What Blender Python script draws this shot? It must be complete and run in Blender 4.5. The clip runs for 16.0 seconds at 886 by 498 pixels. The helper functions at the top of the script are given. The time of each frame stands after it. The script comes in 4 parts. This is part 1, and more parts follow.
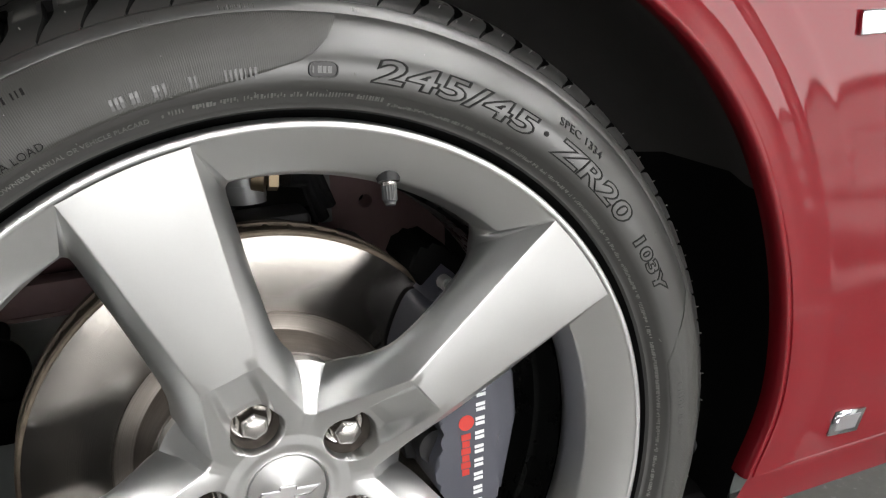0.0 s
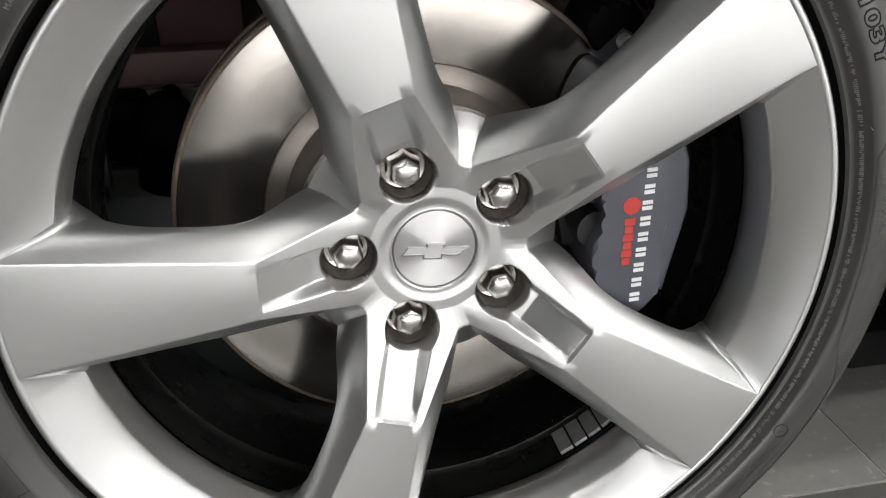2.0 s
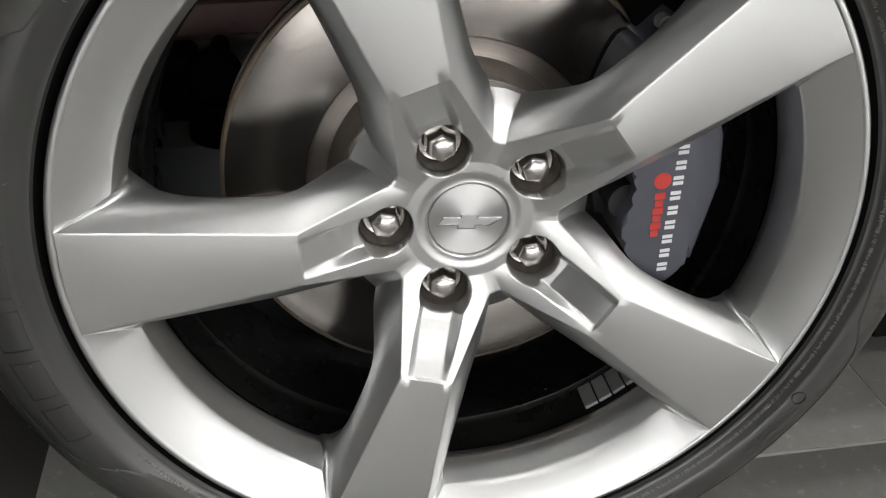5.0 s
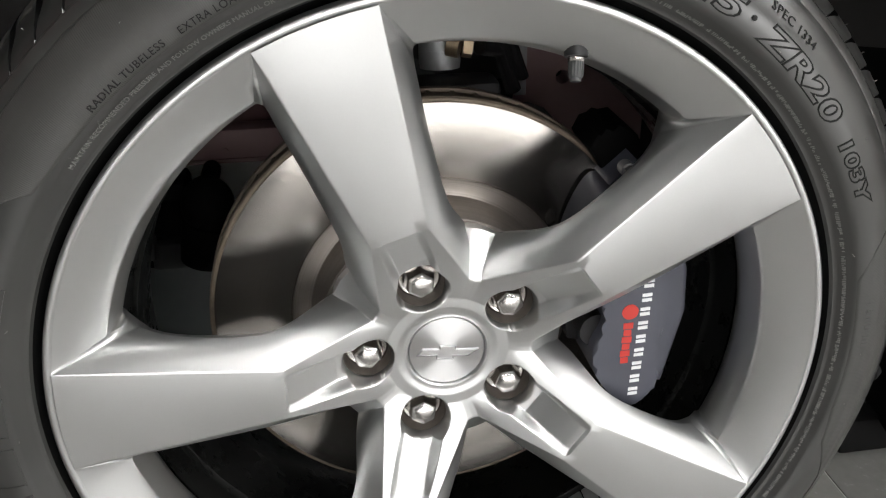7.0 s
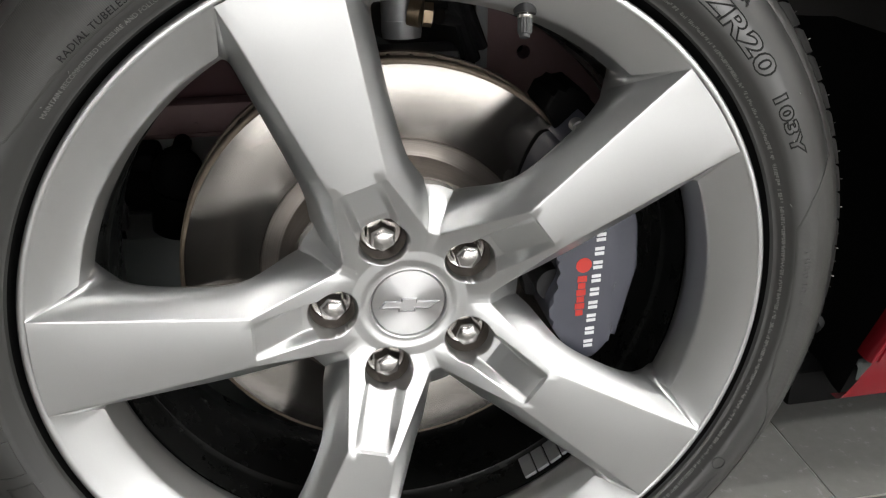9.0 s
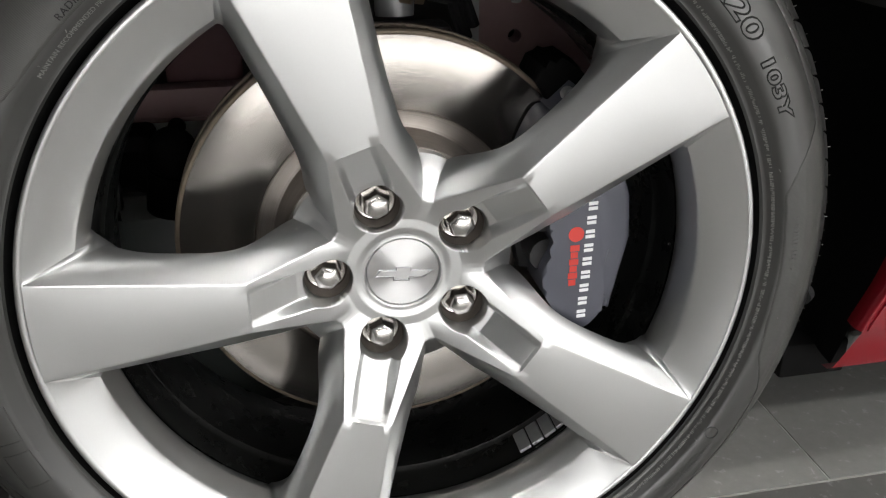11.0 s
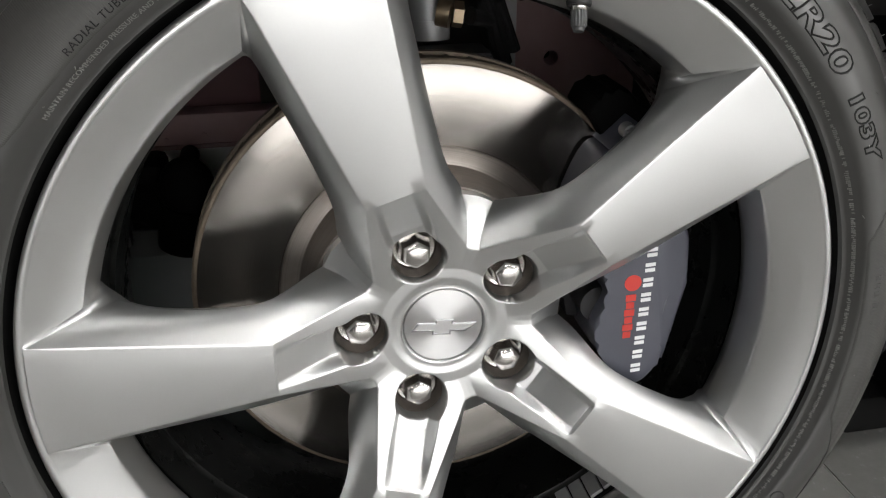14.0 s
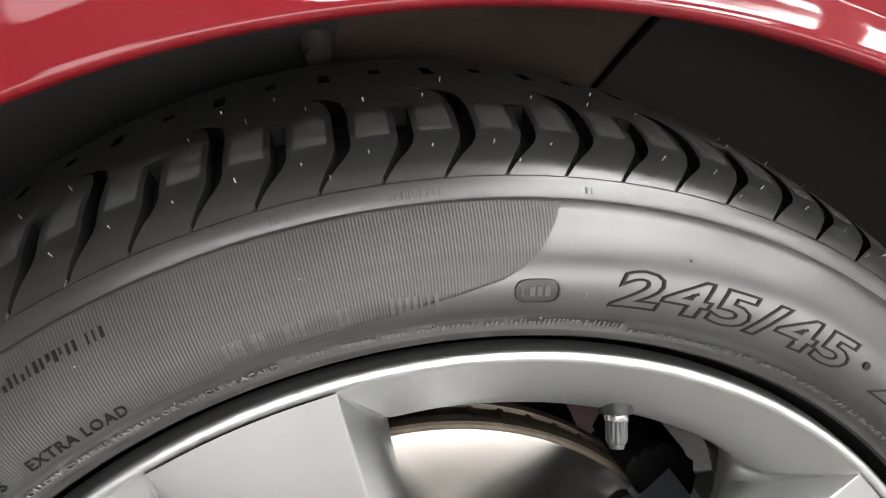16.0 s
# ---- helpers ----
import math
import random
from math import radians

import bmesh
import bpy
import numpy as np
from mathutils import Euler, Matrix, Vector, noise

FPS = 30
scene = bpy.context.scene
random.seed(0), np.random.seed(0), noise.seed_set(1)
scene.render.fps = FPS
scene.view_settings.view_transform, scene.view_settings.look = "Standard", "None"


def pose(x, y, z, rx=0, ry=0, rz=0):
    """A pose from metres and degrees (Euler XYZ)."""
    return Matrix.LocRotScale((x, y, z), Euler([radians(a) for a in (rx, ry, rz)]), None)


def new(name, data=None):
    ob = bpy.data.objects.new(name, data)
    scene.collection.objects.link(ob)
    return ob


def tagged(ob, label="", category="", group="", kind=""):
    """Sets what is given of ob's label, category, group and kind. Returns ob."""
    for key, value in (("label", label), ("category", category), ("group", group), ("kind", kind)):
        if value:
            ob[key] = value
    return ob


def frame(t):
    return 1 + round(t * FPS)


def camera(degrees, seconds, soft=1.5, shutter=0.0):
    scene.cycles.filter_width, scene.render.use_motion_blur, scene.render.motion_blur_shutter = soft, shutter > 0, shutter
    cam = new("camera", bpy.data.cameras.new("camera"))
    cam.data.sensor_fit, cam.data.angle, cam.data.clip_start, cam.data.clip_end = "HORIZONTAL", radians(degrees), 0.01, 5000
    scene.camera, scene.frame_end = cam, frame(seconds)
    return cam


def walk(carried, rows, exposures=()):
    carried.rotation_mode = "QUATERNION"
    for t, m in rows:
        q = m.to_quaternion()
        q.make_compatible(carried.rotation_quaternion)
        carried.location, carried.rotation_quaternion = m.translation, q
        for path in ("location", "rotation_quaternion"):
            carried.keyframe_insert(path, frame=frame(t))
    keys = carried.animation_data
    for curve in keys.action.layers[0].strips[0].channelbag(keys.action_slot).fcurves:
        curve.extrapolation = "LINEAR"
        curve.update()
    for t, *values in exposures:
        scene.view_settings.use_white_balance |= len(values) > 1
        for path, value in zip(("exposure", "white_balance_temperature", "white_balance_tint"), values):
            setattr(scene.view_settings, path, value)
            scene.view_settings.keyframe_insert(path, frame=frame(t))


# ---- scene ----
cam = camera(53.92, 16.0, soft=1.2)
# seconds, eye x y z, turn x y z
ROWS = [
    (0.0, -0.1085, -0.5000, 0.7247, 71.42, 1.49, -23.94),
    (0.5, -0.1075, -0.4881, 0.6995, 68.95, 1.83, -18.21),
    (1.0, -0.1235, -0.4866, 0.6798, 67.50, 1.29, -15.69),
    (1.5, -0.1158, -0.4863, 0.6492, 66.50, -0.06, -13.66),
    (2.0, -0.1036, -0.4882, 0.6208, 64.37, 0.45, -11.82),
    (2.5, -0.0937, -0.4933, 0.5695, 63.20, 0.53, -10.10),
    (3.0, -0.0913, -0.4905, 0.5530, 60.67, 0.37, -9.62),
    (3.5, -0.0909, -0.4901, 0.5598, 59.54, 0.60, -8.37),
    (3.7, -0.0969, -0.4912, 0.5720, 59.51, 0.45, -8.32),
    (5.8, -0.0895, -0.4990, 0.7183, 58.34, 0.60, -8.41),
    (6.0, -0.0876, -0.5039, 0.7268, 60.52, 0.62, -8.47),
    (6.5, -0.0892, -0.5049, 0.7313, 62.47, 0.56, -8.77),
    (7.0, -0.0896, -0.5054, 0.7219, 63.68, 0.43, -9.22),
    (7.5, -0.0883, -0.5104, 0.7225, 64.02, 0.41, -9.61),
    (8.0, -0.0791, -0.5189, 0.7208, 64.19, 0.38, -9.96),
    (8.5, -0.0812, -0.5377, 0.7195, 64.11, 0.37, -10.32),
    (9.0, -0.0829, -0.5495, 0.7015, 63.89, 0.30, -10.70),
    (9.5, -0.0851, -0.5627, 0.6978, 64.02, 0.26, -11.11),
    (10.0, -0.0890, -0.5704, 0.6863, 64.37, 0.30, -11.39),
    (12.5, -0.0873, -0.5599, 0.6678, 64.94, 0.45, -10.99),
    (13.0, -0.0942, -0.5390, 0.6777, 64.86, 0.39, -10.88),
    (13.5, -0.1063, -0.5132, 0.6732, 64.91, 0.31, -11.04),
    (14.0, -0.1050, -0.4927, 0.6746, 65.14, 0.28, -11.18),
    (14.5, -0.1018, -0.4749, 0.6751, 65.14, 0.38, -11.11),
    (15.0, -0.0928, -0.4438, 0.7156, 65.27, 0.44, -11.36),
    (15.5, -0.0728, -0.3679, 0.7503, 66.21, 0.74, -10.52),
    (16.0, -0.0607, -0.2980, 0.7965, 69.33, 1.64, -11.88),
]
walk(cam, [(t, pose(x, y, z, rx, ry, rz)) for t, x, y, z, rx, ry, rz in ROWS],
     [(0.0, 0.72), (0.5, 0.38), (1.5, 0.38), (3.5, -0.18), (5.8, 0.28), (7.0, 0.52), (10.0, 0.38), (12.5, 0.40), (14.5, 0.34), (15.5, 0.60), (16.0, 1.20)])

# ---- light: a closed showroom, strip lights and a front glow added out of view ----
world = bpy.data.worlds.new("showroom_air")
scene.world = world
world.use_nodes = True
world.node_tree.nodes["Background"].inputs[0].default_value = (0.75, 0.8, 0.85, 1)
world.node_tree.nodes["Background"].inputs[1].default_value = 0.02
scene.view_settings.exposure = 0.0
STRIP_GLOW = 26.5
FRONT_FILL_GLOW = 4.1

HUB = Vector((0.0, 0.0, 0.36))      # wheel centre; y = 0 is the plane of the spoke faces
TURN = radians(107.9)               # the upright spoke's angle, counter-clockwise from +x
STEP = radians(72)


# ---- materials ----
def mat(name, colour, rough=0.5, metal=0.0, coat=0.0, var=0.0, scale=40.0, bump=0.0, bump_scale=300.0, rough_var=0.0, spec=0.5, detail=6):
    m = bpy.data.materials.new(name)
    m.use_nodes = True
    nt = m.node_tree
    b = nt.nodes["Principled BSDF"]
    b.inputs["Base Color"].default_value = (*colour, 1)
    b.inputs["Roughness"].default_value = rough
    b.inputs["Metallic"].default_value = metal
    b.inputs["Coat Weight"].default_value = coat
    b.inputs["Coat Roughness"].default_value = 0.05
    b.inputs["Specular IOR Level"].default_value = spec
    tc = nt.nodes.new("ShaderNodeTexCoord")
    if var > 0 or rough_var > 0:
        n = nt.nodes.new("ShaderNodeTexNoise")
        n.inputs["Scale"].default_value = scale
        n.inputs["Detail"].default_value = detail
        n.inputs["Roughness"].default_value = 0.65
        nt.links.new(tc.outputs["Object"], n.inputs["Vector"])
        if var > 0:
            r = nt.nodes.new("ShaderNodeMix")
            r.data_type = "RGBA"
            r.inputs["A"].default_value = (*[c * (1 - var) for c in colour], 1)
            r.inputs["B"].default_value = (*[min(1, c * (1 + var)) for c in colour], 1)
            nt.links.new(n.outputs["Fac"], r.inputs["Factor"])
            nt.links.new(r.outputs["Result"], b.inputs["Base Color"])
        if rough_var > 0:
            q = nt.nodes.new("ShaderNodeMapRange")
            q.inputs["To Min"].default_value = max(0.02, rough - rough_var)
            q.inputs["To Max"].default_value = min(1, rough + rough_var)
            q.inputs["From Min"].default_value, q.inputs["From Max"].default_value = 0.3, 0.7
            nt.links.new(n.outputs["Fac"], q.inputs["Value"])
            nt.links.new(q.outputs["Result"], b.inputs["Roughness"])
    if bump > 0:
        n2 = nt.nodes.new("ShaderNodeTexNoise")
        n2.inputs["Scale"].default_value = bump_scale
        n2.inputs["Detail"].default_value = 4
        nt.links.new(tc.outputs["Object"], n2.inputs["Vector"])
        u = nt.nodes.new("ShaderNodeBump")
        u.inputs["Strength"].default_value = bump
        u.inputs["Distance"].default_value = 0.001
        nt.links.new(n2.outputs["Fac"], u.inputs["Height"])
        nt.links.new(u.outputs["Normal"], b.inputs["Normal"])
    return m


def ringed(m, scale, strength, angular=False, distance=0.0004, colour_mix=0.0):
    """Adds fine lathe rings (or radial ribs) round the y axis to a material's relief."""
    nt = m.node_tree
    b = nt.nodes["Principled BSDF"]
    tc = nt.nodes.new("ShaderNodeTexCoord")
    sep = nt.nodes.new("ShaderNodeSeparateXYZ")
    nt.links.new(tc.outputs["Object"], sep.inputs[0])

    def op(kind, *ins):
        n = nt.nodes.new("ShaderNodeMath")
        n.operation = kind
        for i, v in enumerate(ins):
            if isinstance(v, (int, float)):
                n.inputs[i].default_value = v
            else:
                nt.links.new(v, n.inputs[i])
        return n.outputs[0]
    x, z = sep.outputs["X"], sep.outputs["Z"]
    if angular:
        a = op("ARCTAN2", z, x)
        h = op("SINE", op("MULTIPLY", a, scale))
    else:
        r = op("SQRT", op("ADD", op("MULTIPLY", x, x), op("MULTIPLY", z, z)))
        c = nt.nodes.new("ShaderNodeCombineXYZ")
        nt.links.new(op("MULTIPLY", r, scale), c.inputs[0])
        n = nt.nodes.new("ShaderNodeTexNoise")
        n.inputs["Scale"].default_value = 1.0
        n.inputs["Detail"].default_value = 5
        n.inputs["Roughness"].default_value = 0.75
        nt.links.new(c.outputs[0], n.inputs["Vector"])
        h = n.outputs["Fac"]
    if colour_mix > 0:
        fac = nt.nodes.new("ShaderNodeMapRange")
        fac.inputs["From Min"].default_value, fac.inputs["From Max"].default_value = 0.3, 0.7
        fac.inputs["To Min"].default_value, fac.inputs["To Max"].default_value = 1 - colour_mix, 1 + colour_mix
        nt.links.new(h, fac.inputs["Value"])
        mul = nt.nodes.new("ShaderNodeMix")
        mul.data_type, mul.blend_type = "RGBA", "MULTIPLY"
        mul.inputs["Factor"].default_value = 1.0
        if b.inputs["Base Color"].links:
            nt.links.new(b.inputs["Base Color"].links[0].from_socket, mul.inputs["A"])
        else:
            mul.inputs["A"].default_value = b.inputs["Base Color"].default_value
        nt.links.new(fac.outputs["Result"], mul.inputs["B"])
        nt.links.new(mul.outputs["Result"], b.inputs["Base Color"])
    u = nt.nodes.new("ShaderNodeBump")
    u.inputs["Strength"].default_value = strength
    u.inputs["Distance"].default_value = distance
    nt.links.new(h, u.inputs["Height"])
    old = b.inputs["Normal"].links
    if old:
        nt.links.new(old[0].from_socket, u.inputs["Normal"])
    nt.links.new(u.outputs["Normal"], b.inputs["Normal"])
    return m


def lathe(m, amount, turn=0.25):
    """Gives a metal the fanned shine of turned work round the y axis."""
    nt = m.node_tree
    t = nt.nodes.new("ShaderNodeTangent")
    t.direction_type, t.axis = "RADIAL", "Y"
    nt.links.new(t.outputs[0], nt.nodes["Principled BSDF"].inputs["Tangent"])
    nt.nodes["Principled BSDF"].inputs["Anisotropic"].default_value = amount
    nt.nodes["Principled BSDF"].inputs["Anisotropic Rotation"].default_value = turn
    return m


SILVER = mat("silver_wheel_paint", (0.58, 0.586, 0.582), 0.36, 0.97, 0.12, var=0.03, scale=700, rough_var=0.015, bump=0.12, bump_scale=28)
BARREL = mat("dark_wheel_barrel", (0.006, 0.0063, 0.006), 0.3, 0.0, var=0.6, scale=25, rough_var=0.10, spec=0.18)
CAP = lathe(mat("turned_aluminium", (0.70, 0.70, 0.70), 0.40, 1.0), 0.93)
CAP_LINE = mat("polished_emblem_edge", (0.44, 0.44, 0.45), 0.34, 1.0)
EMBLEM_FACE = mat("satin_emblem_face", (0.62, 0.62, 0.62), 0.42, 1.0, var=0.04, scale=600)
CHROME = mat("polished_lug_steel", (0.56, 0.54, 0.52), 0.25, 1.0, var=0.03, scale=200, rough_var=0.01)
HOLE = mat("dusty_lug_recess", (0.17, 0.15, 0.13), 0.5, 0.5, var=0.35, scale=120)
RUBBER = mat("tyre_rubber", (0.029, 0.029, 0.0275), 0.31, 0.0, var=0.30, scale=19, bump=0.07, bump_scale=30, rough_var=0.035, spec=0.9, detail=1.5)
RIBBED = ringed(mat("ribbed_tyre_rubber", (0.042, 0.042, 0.039), 0.48, 0.0, var=0.30, scale=30, rough_var=0.06), 1560, 0.20, True, 0.0003)
LETTER_SHADE = mat("lettering_shade", (0.008, 0.008, 0.0076), 0.55, 0.0, var=0.2, scale=60, spec=0.2)
MARKS = mat("raised_rubber_marks", (0.015, 0.015, 0.015), 0.40, 0.0, var=0.2, scale=60)
SMALL_MARKS = mat("pale_raised_print", (0.17, 0.17, 0.163), 0.5, 0.0, var=0.3, scale=300)
DISC = lathe(ringed(mat("turned_brake_iron", (0.345, 0.325, 0.302), 0.17, 0.96, var=0.10, scale=90), 1500, 0.20, colour_mix=0.26), 1.0)
RUST = mat("rusty_iron", (0.135, 0.108, 0.080), 0.55, 0.45, var=0.65, scale=110, bump=0.5, bump_scale=400)
HAT = ringed(mat("tarnished_disc_hat", (0.30, 0.27, 0.245), 0.42, 0.85, var=0.25, scale=40), 900, 0.4, colour_mix=0.2)
CALIPER = mat("grey_caliper_paint", (0.070, 0.073, 0.092), 0.45, 0.15, 0.3, var=0.10, scale=60, bump=0.1, bump_scale=260)
WHITE_INK = mat("white_ink", (0.72, 0.73, 0.74), 0.5)
RED_INK = mat("red_ink", (0.50, 0.040, 0.03), 0.5)
BLACK = mat("black_plastic", (0.012, 0.012, 0.013), 0.55, var=0.3, scale=40, bump=0.2)
LINING = mat("grey_black_arch_lining", (0.048, 0.046, 0.044), 0.75, var=0.2, scale=30, bump=0.2, bump_scale=500)
# also painted into recesses as shade: tread cuts, rim gap, rear of the arch
LINER_AND_SHADE = mat("matt_black_plastic_and_shade", (0.005, 0.005, 0.005), 0.8, var=0.3, scale=30, spec=0.08)
BLACK_GLOSS = mat("glossy_black_rubber", (0.012, 0.012, 0.012), 0.25, var=0.3, scale=40)
GREY_DULL = mat("dull_grey_alloy", (0.12, 0.123, 0.12), 0.6, 0.2, var=0.25, scale=50)
GREY_STEEL = mat("grey_cast_alloy", (0.34, 0.34, 0.34), 0.5, 0.6, var=0.15, scale=60)
BRASS = mat("yellow_plated_fitting", (0.36, 0.28, 0.19), 0.4, 0.9, var=0.2, scale=120)
INNER = mat("overspray_primer", (0.27, 0.175, 0.178), 0.65, 0.0, var=0.2, scale=20)
UNDERSIDE = mat("dark_underbody", (0.07, 0.082, 0.078), 0.5, var=0.25, scale=20)
PALE = mat("pale_stand_in", (0.78, 0.80, 0.79), 0.5, var=0.15, scale=25)
RED = mat("red_car_paint", (0.16, 0.004, 0.009), 0.5, 0.0, 0.56, var=0.06, scale=700, spec=0.1)
BADGE = mat("badge_chrome", (0.62, 0.62, 0.64), 0.15, 1.0)
WEIGHT = mat("wheel_weight_zinc", (0.36, 0.37, 0.37), 0.45, 0.6, var=0.15, scale=150)
TILE = mat("grey_floor_tile", (0.255, 0.252, 0.240), 0.25, 0.0, var=0.15, scale=60, bump=0.03, bump_scale=260, rough_var=0.04)
GROUT = mat("pale_grout", (0.52, 0.51, 0.48), 0.8, var=0.2, scale=40)
PLASTER = mat("grey_plaster", (0.18, 0.18, 0.18), 0.8, var=0.04, scale=3)
BOUNCE_WALL = mat("white_bounce_wall", (0.78, 0.78, 0.77), 0.6, var=0.03, scale=3)
CEILING = mat("grey_ceiling", (0.15, 0.15, 0.15), 0.85, var=0.03, scale=3)
HOUSING = mat("white_lamp_housing", (0.7, 0.7, 0.7), 0.5)
FRONT_FILL = bpy.data.materials.new("front_fill_glow")
FRONT_FILL.use_nodes = True
FRONT_FILL.node_tree.nodes["Principled BSDF"].inputs["Base Color"].default_value = (0.1, 0.1, 0.1, 1)
FRONT_FILL.node_tree.nodes["Principled BSDF"].inputs["Emission Color"].default_value = (1.0, 0.985, 0.972, 1)
FRONT_FILL.node_tree.nodes["Principled BSDF"].inputs["Emission Strength"].default_value = FRONT_FILL_GLOW
GLOW = bpy.data.materials.new("lamp_diffuser")
GLOW.use_nodes = True
GLOW.node_tree.nodes["Principled BSDF"].inputs["Emission Color"].default_value = (1.0, 0.985, 0.965, 1)
GLOW.node_tree.nodes["Principled BSDF"].inputs["Emission Strength"].default_value = STRIP_GLOW


# ---- building helpers ----
def finish(bm, name, material, smooth=38):
    bmesh.ops.recalc_face_normals(bm, faces=bm.faces)
    soft = bm.faces.layers.int.get("soft")
    if smooth:
        for e in bm.edges:
            if len(e.link_faces) == 2 and e.calc_face_angle(0.0) > radians(smooth) and not (soft and all(f[soft] for f in e.link_faces)):
                e.smooth = False
    me = bpy.data.meshes.new(name)
    bm.to_mesh(me)
    bm.free()
    me.materials.append(material)
    if smooth:
        me.polygons.foreach_set("use_smooth", [True] * len(me.polygons))
    return me


def part(name, bm, material, parent, label="", smooth=38, at=(0, 0, 0)):
    ob = new(name, finish(bm, name, material, smooth))
    ob.parent = parent
    ob.location = at
    if label:
        tagged(ob, label)
    return ob


def box(bm, lo, hi, bevel=0.0, m=None):
    r = bmesh.ops.create_cube(bm, size=1.0)
    vs = r["verts"]
    lo, hi = Vector(lo), Vector(hi)
    for v in vs:
        v.co = Vector([(a + b) / 2 + c * (b - a) for a, b, c in zip(lo, hi, v.co)])
    if bevel:
        es = list({e for v in vs for e in v.link_edges})
        r2 = bmesh.ops.bevel(bm, geom=es, offset=bevel, segments=2, affect="EDGES", profile=0.5)
        vs = list({v for f in r2["faces"] for v in f.verts} | {v for v in vs if v.is_valid})
    if m is not None:
        bmesh.ops.transform(bm, matrix=m, verts=vs)
    return vs


def ring_sweep(bm, profile, n=96, a0=0.0, a1=2 * math.pi, clamp=None):
    """Turns (r, y) points round the y axis from a0 to a1."""
    closed = abs(a1 - a0 - 2 * math.pi) < 1e-6
    cols = []
    for i in range(n if closed else n + 1):
        a = a0 + (a1 - a0) * i / n
        c, s = math.cos(a), math.sin(a)
        col = []
        for r, y in profile:
            co = Vector((r * c, y, r * s))
            if clamp is not None and co.z < clamp:
                co.z = clamp
            col.append(bm.verts.new(co))
        cols.append(col)
    k = len(cols)
    for i in range(k if closed else k - 1):
        A, B = cols[i], cols[(i + 1) % k]
        for j in range(len(profile) - 1):
            bm.faces.new((A[j], A[j + 1], B[j + 1], B[j]))
    return cols


def rod(bm, a, b, r, n=20, r2=None, caps=True):
    a, b = Vector(a), Vector(b)
    q = (b - a).to_track_quat("Z", "Y").to_matrix().to_4x4()
    bmesh.ops.create_cone(bm, cap_ends=caps, segments=n, radius1=r, radius2=r if r2 is None else r2, depth=(b - a).length,
                          matrix=Matrix.Translation((a + b) / 2) @ q)


def grid_faces(bm, rows):
    for A, B in zip(rows, rows[1:]):
        for i in range(len(A) - 1):
            q = [A[i], A[i + 1], B[i + 1], B[i]]
            u = list(dict.fromkeys(q))
            if len(u) > 2:
                bm.faces.new(u)


def sm(a, b, x):
    t = min(1.0, max(0.0, (x - a) / (b - a)))
    return t * t * (3 - 2 * t)


def lerp_table(xs, ys, x):
    return float(np.interp(x, xs, ys))


# ---- setting: floor, walls, ceiling, lamps ----
X0, X1, Y0, Y1, H = -6.0, 8.0, -4.6, 4.2, 3.4


def slab(name, lo, hi, material, label, kind="structure"):
    bm = bmesh.new()
    box(bm, lo, hi)
    ob = new(name, finish(bm, name, material, 0))
    return tagged(ob, label, kind=kind)


floor = slab("floor", (X0, Y0, -0.10), (X1, Y1, -0.0016), GROUT, "grey tiled showroom floor with pale grout")
WX0, WX1, WZ0, WZ1 = -1.7, 6.9, 0.06, 1.75      # the glazed front, out of view and added to light the wheel
bm = bmesh.new()
for lo, hi in (((X0, Y0 - 0.2, -0.1), (WX0, Y0, H)), ((WX1, Y0 - 0.2, -0.1), (X1, Y0, H)), ((WX0, Y0 - 0.2, -0.1), (WX1, Y0, WZ0)), ((WX0, Y0 - 0.2, WZ1), (WX1, Y0, H))):
    box(bm, lo, hi)
tagged(new("wall_front", finish(bm, "wall_front", PLASTER, 0)), "plain grey showroom wall round the added opening", kind="structure")
window = tagged(new("front_opening"), "unseen glazed opening added for light from the front", kind="structure")
for i in range(3):
    bm = bmesh.new()
    x = WX0 + (WX1 - WX0) * i / 2
    box(bm, (x - 0.03, Y0 - 0.14, WZ0), (x + 0.03, Y0 - 0.06, WZ1), 0.004)
    part("opening_frame", bm, HOUSING, window)
# glowing panel behind the opening, added as front fill
slab("backdrop", (WX0 - 1.5, Y0 - 1.3, -0.1), (WX1 + 1.5, Y0 - 1.25, 4.2), FRONT_FILL, "glowing panel added behind the front opening")
slab("wall_back", (X0, Y1, -0.1), (X1, Y1 + 0.2, H), PLASTER, "plain dark grey showroom wall")
slab("wall_left", (X0 - 0.2, Y0 - 0.2, -0.1), (X0, Y1 + 0.2, H), PLASTER, "plain dark grey showroom wall")
# unseen right wall made white, an added reflector for the tyre's right side
slab("wall_right", (X1, Y0 - 0.2, -0.1), (X1 + 0.2, Y1 + 0.2, H), BOUNCE_WALL, "unseen showroom wall, white to bounce light from the right")
slab("ceiling", (X0 - 0.2, Y0 - 0.2, H), (X1 + 0.2, Y1 + 0.2, H + 0.2), CEILING, "plain dark grey showroom ceiling")


def strip_light(x0, x1, y):
    base = tagged(new("strip_light"), "long white ceiling strip light, out of view, switched on", "ceiling light", "ceiling strip lights")
    base.location = ((x0 + x1) / 2, y, H)
    L = (x1 - x0) / 2
    bm = bmesh.new()
    box(bm, (-L, -0.11, -0.07), (L, 0.11, -0.002), 0.006)
    part("housing", bm, HOUSING, base)
    bm = bmesh.new()
    box(bm, (-L + 0.03, -0.09, -0.078), (L - 0.03, 0.09, -0.0705))
    part("diffuser", bm, GLOW, base, "glowing white diffuser", 0)


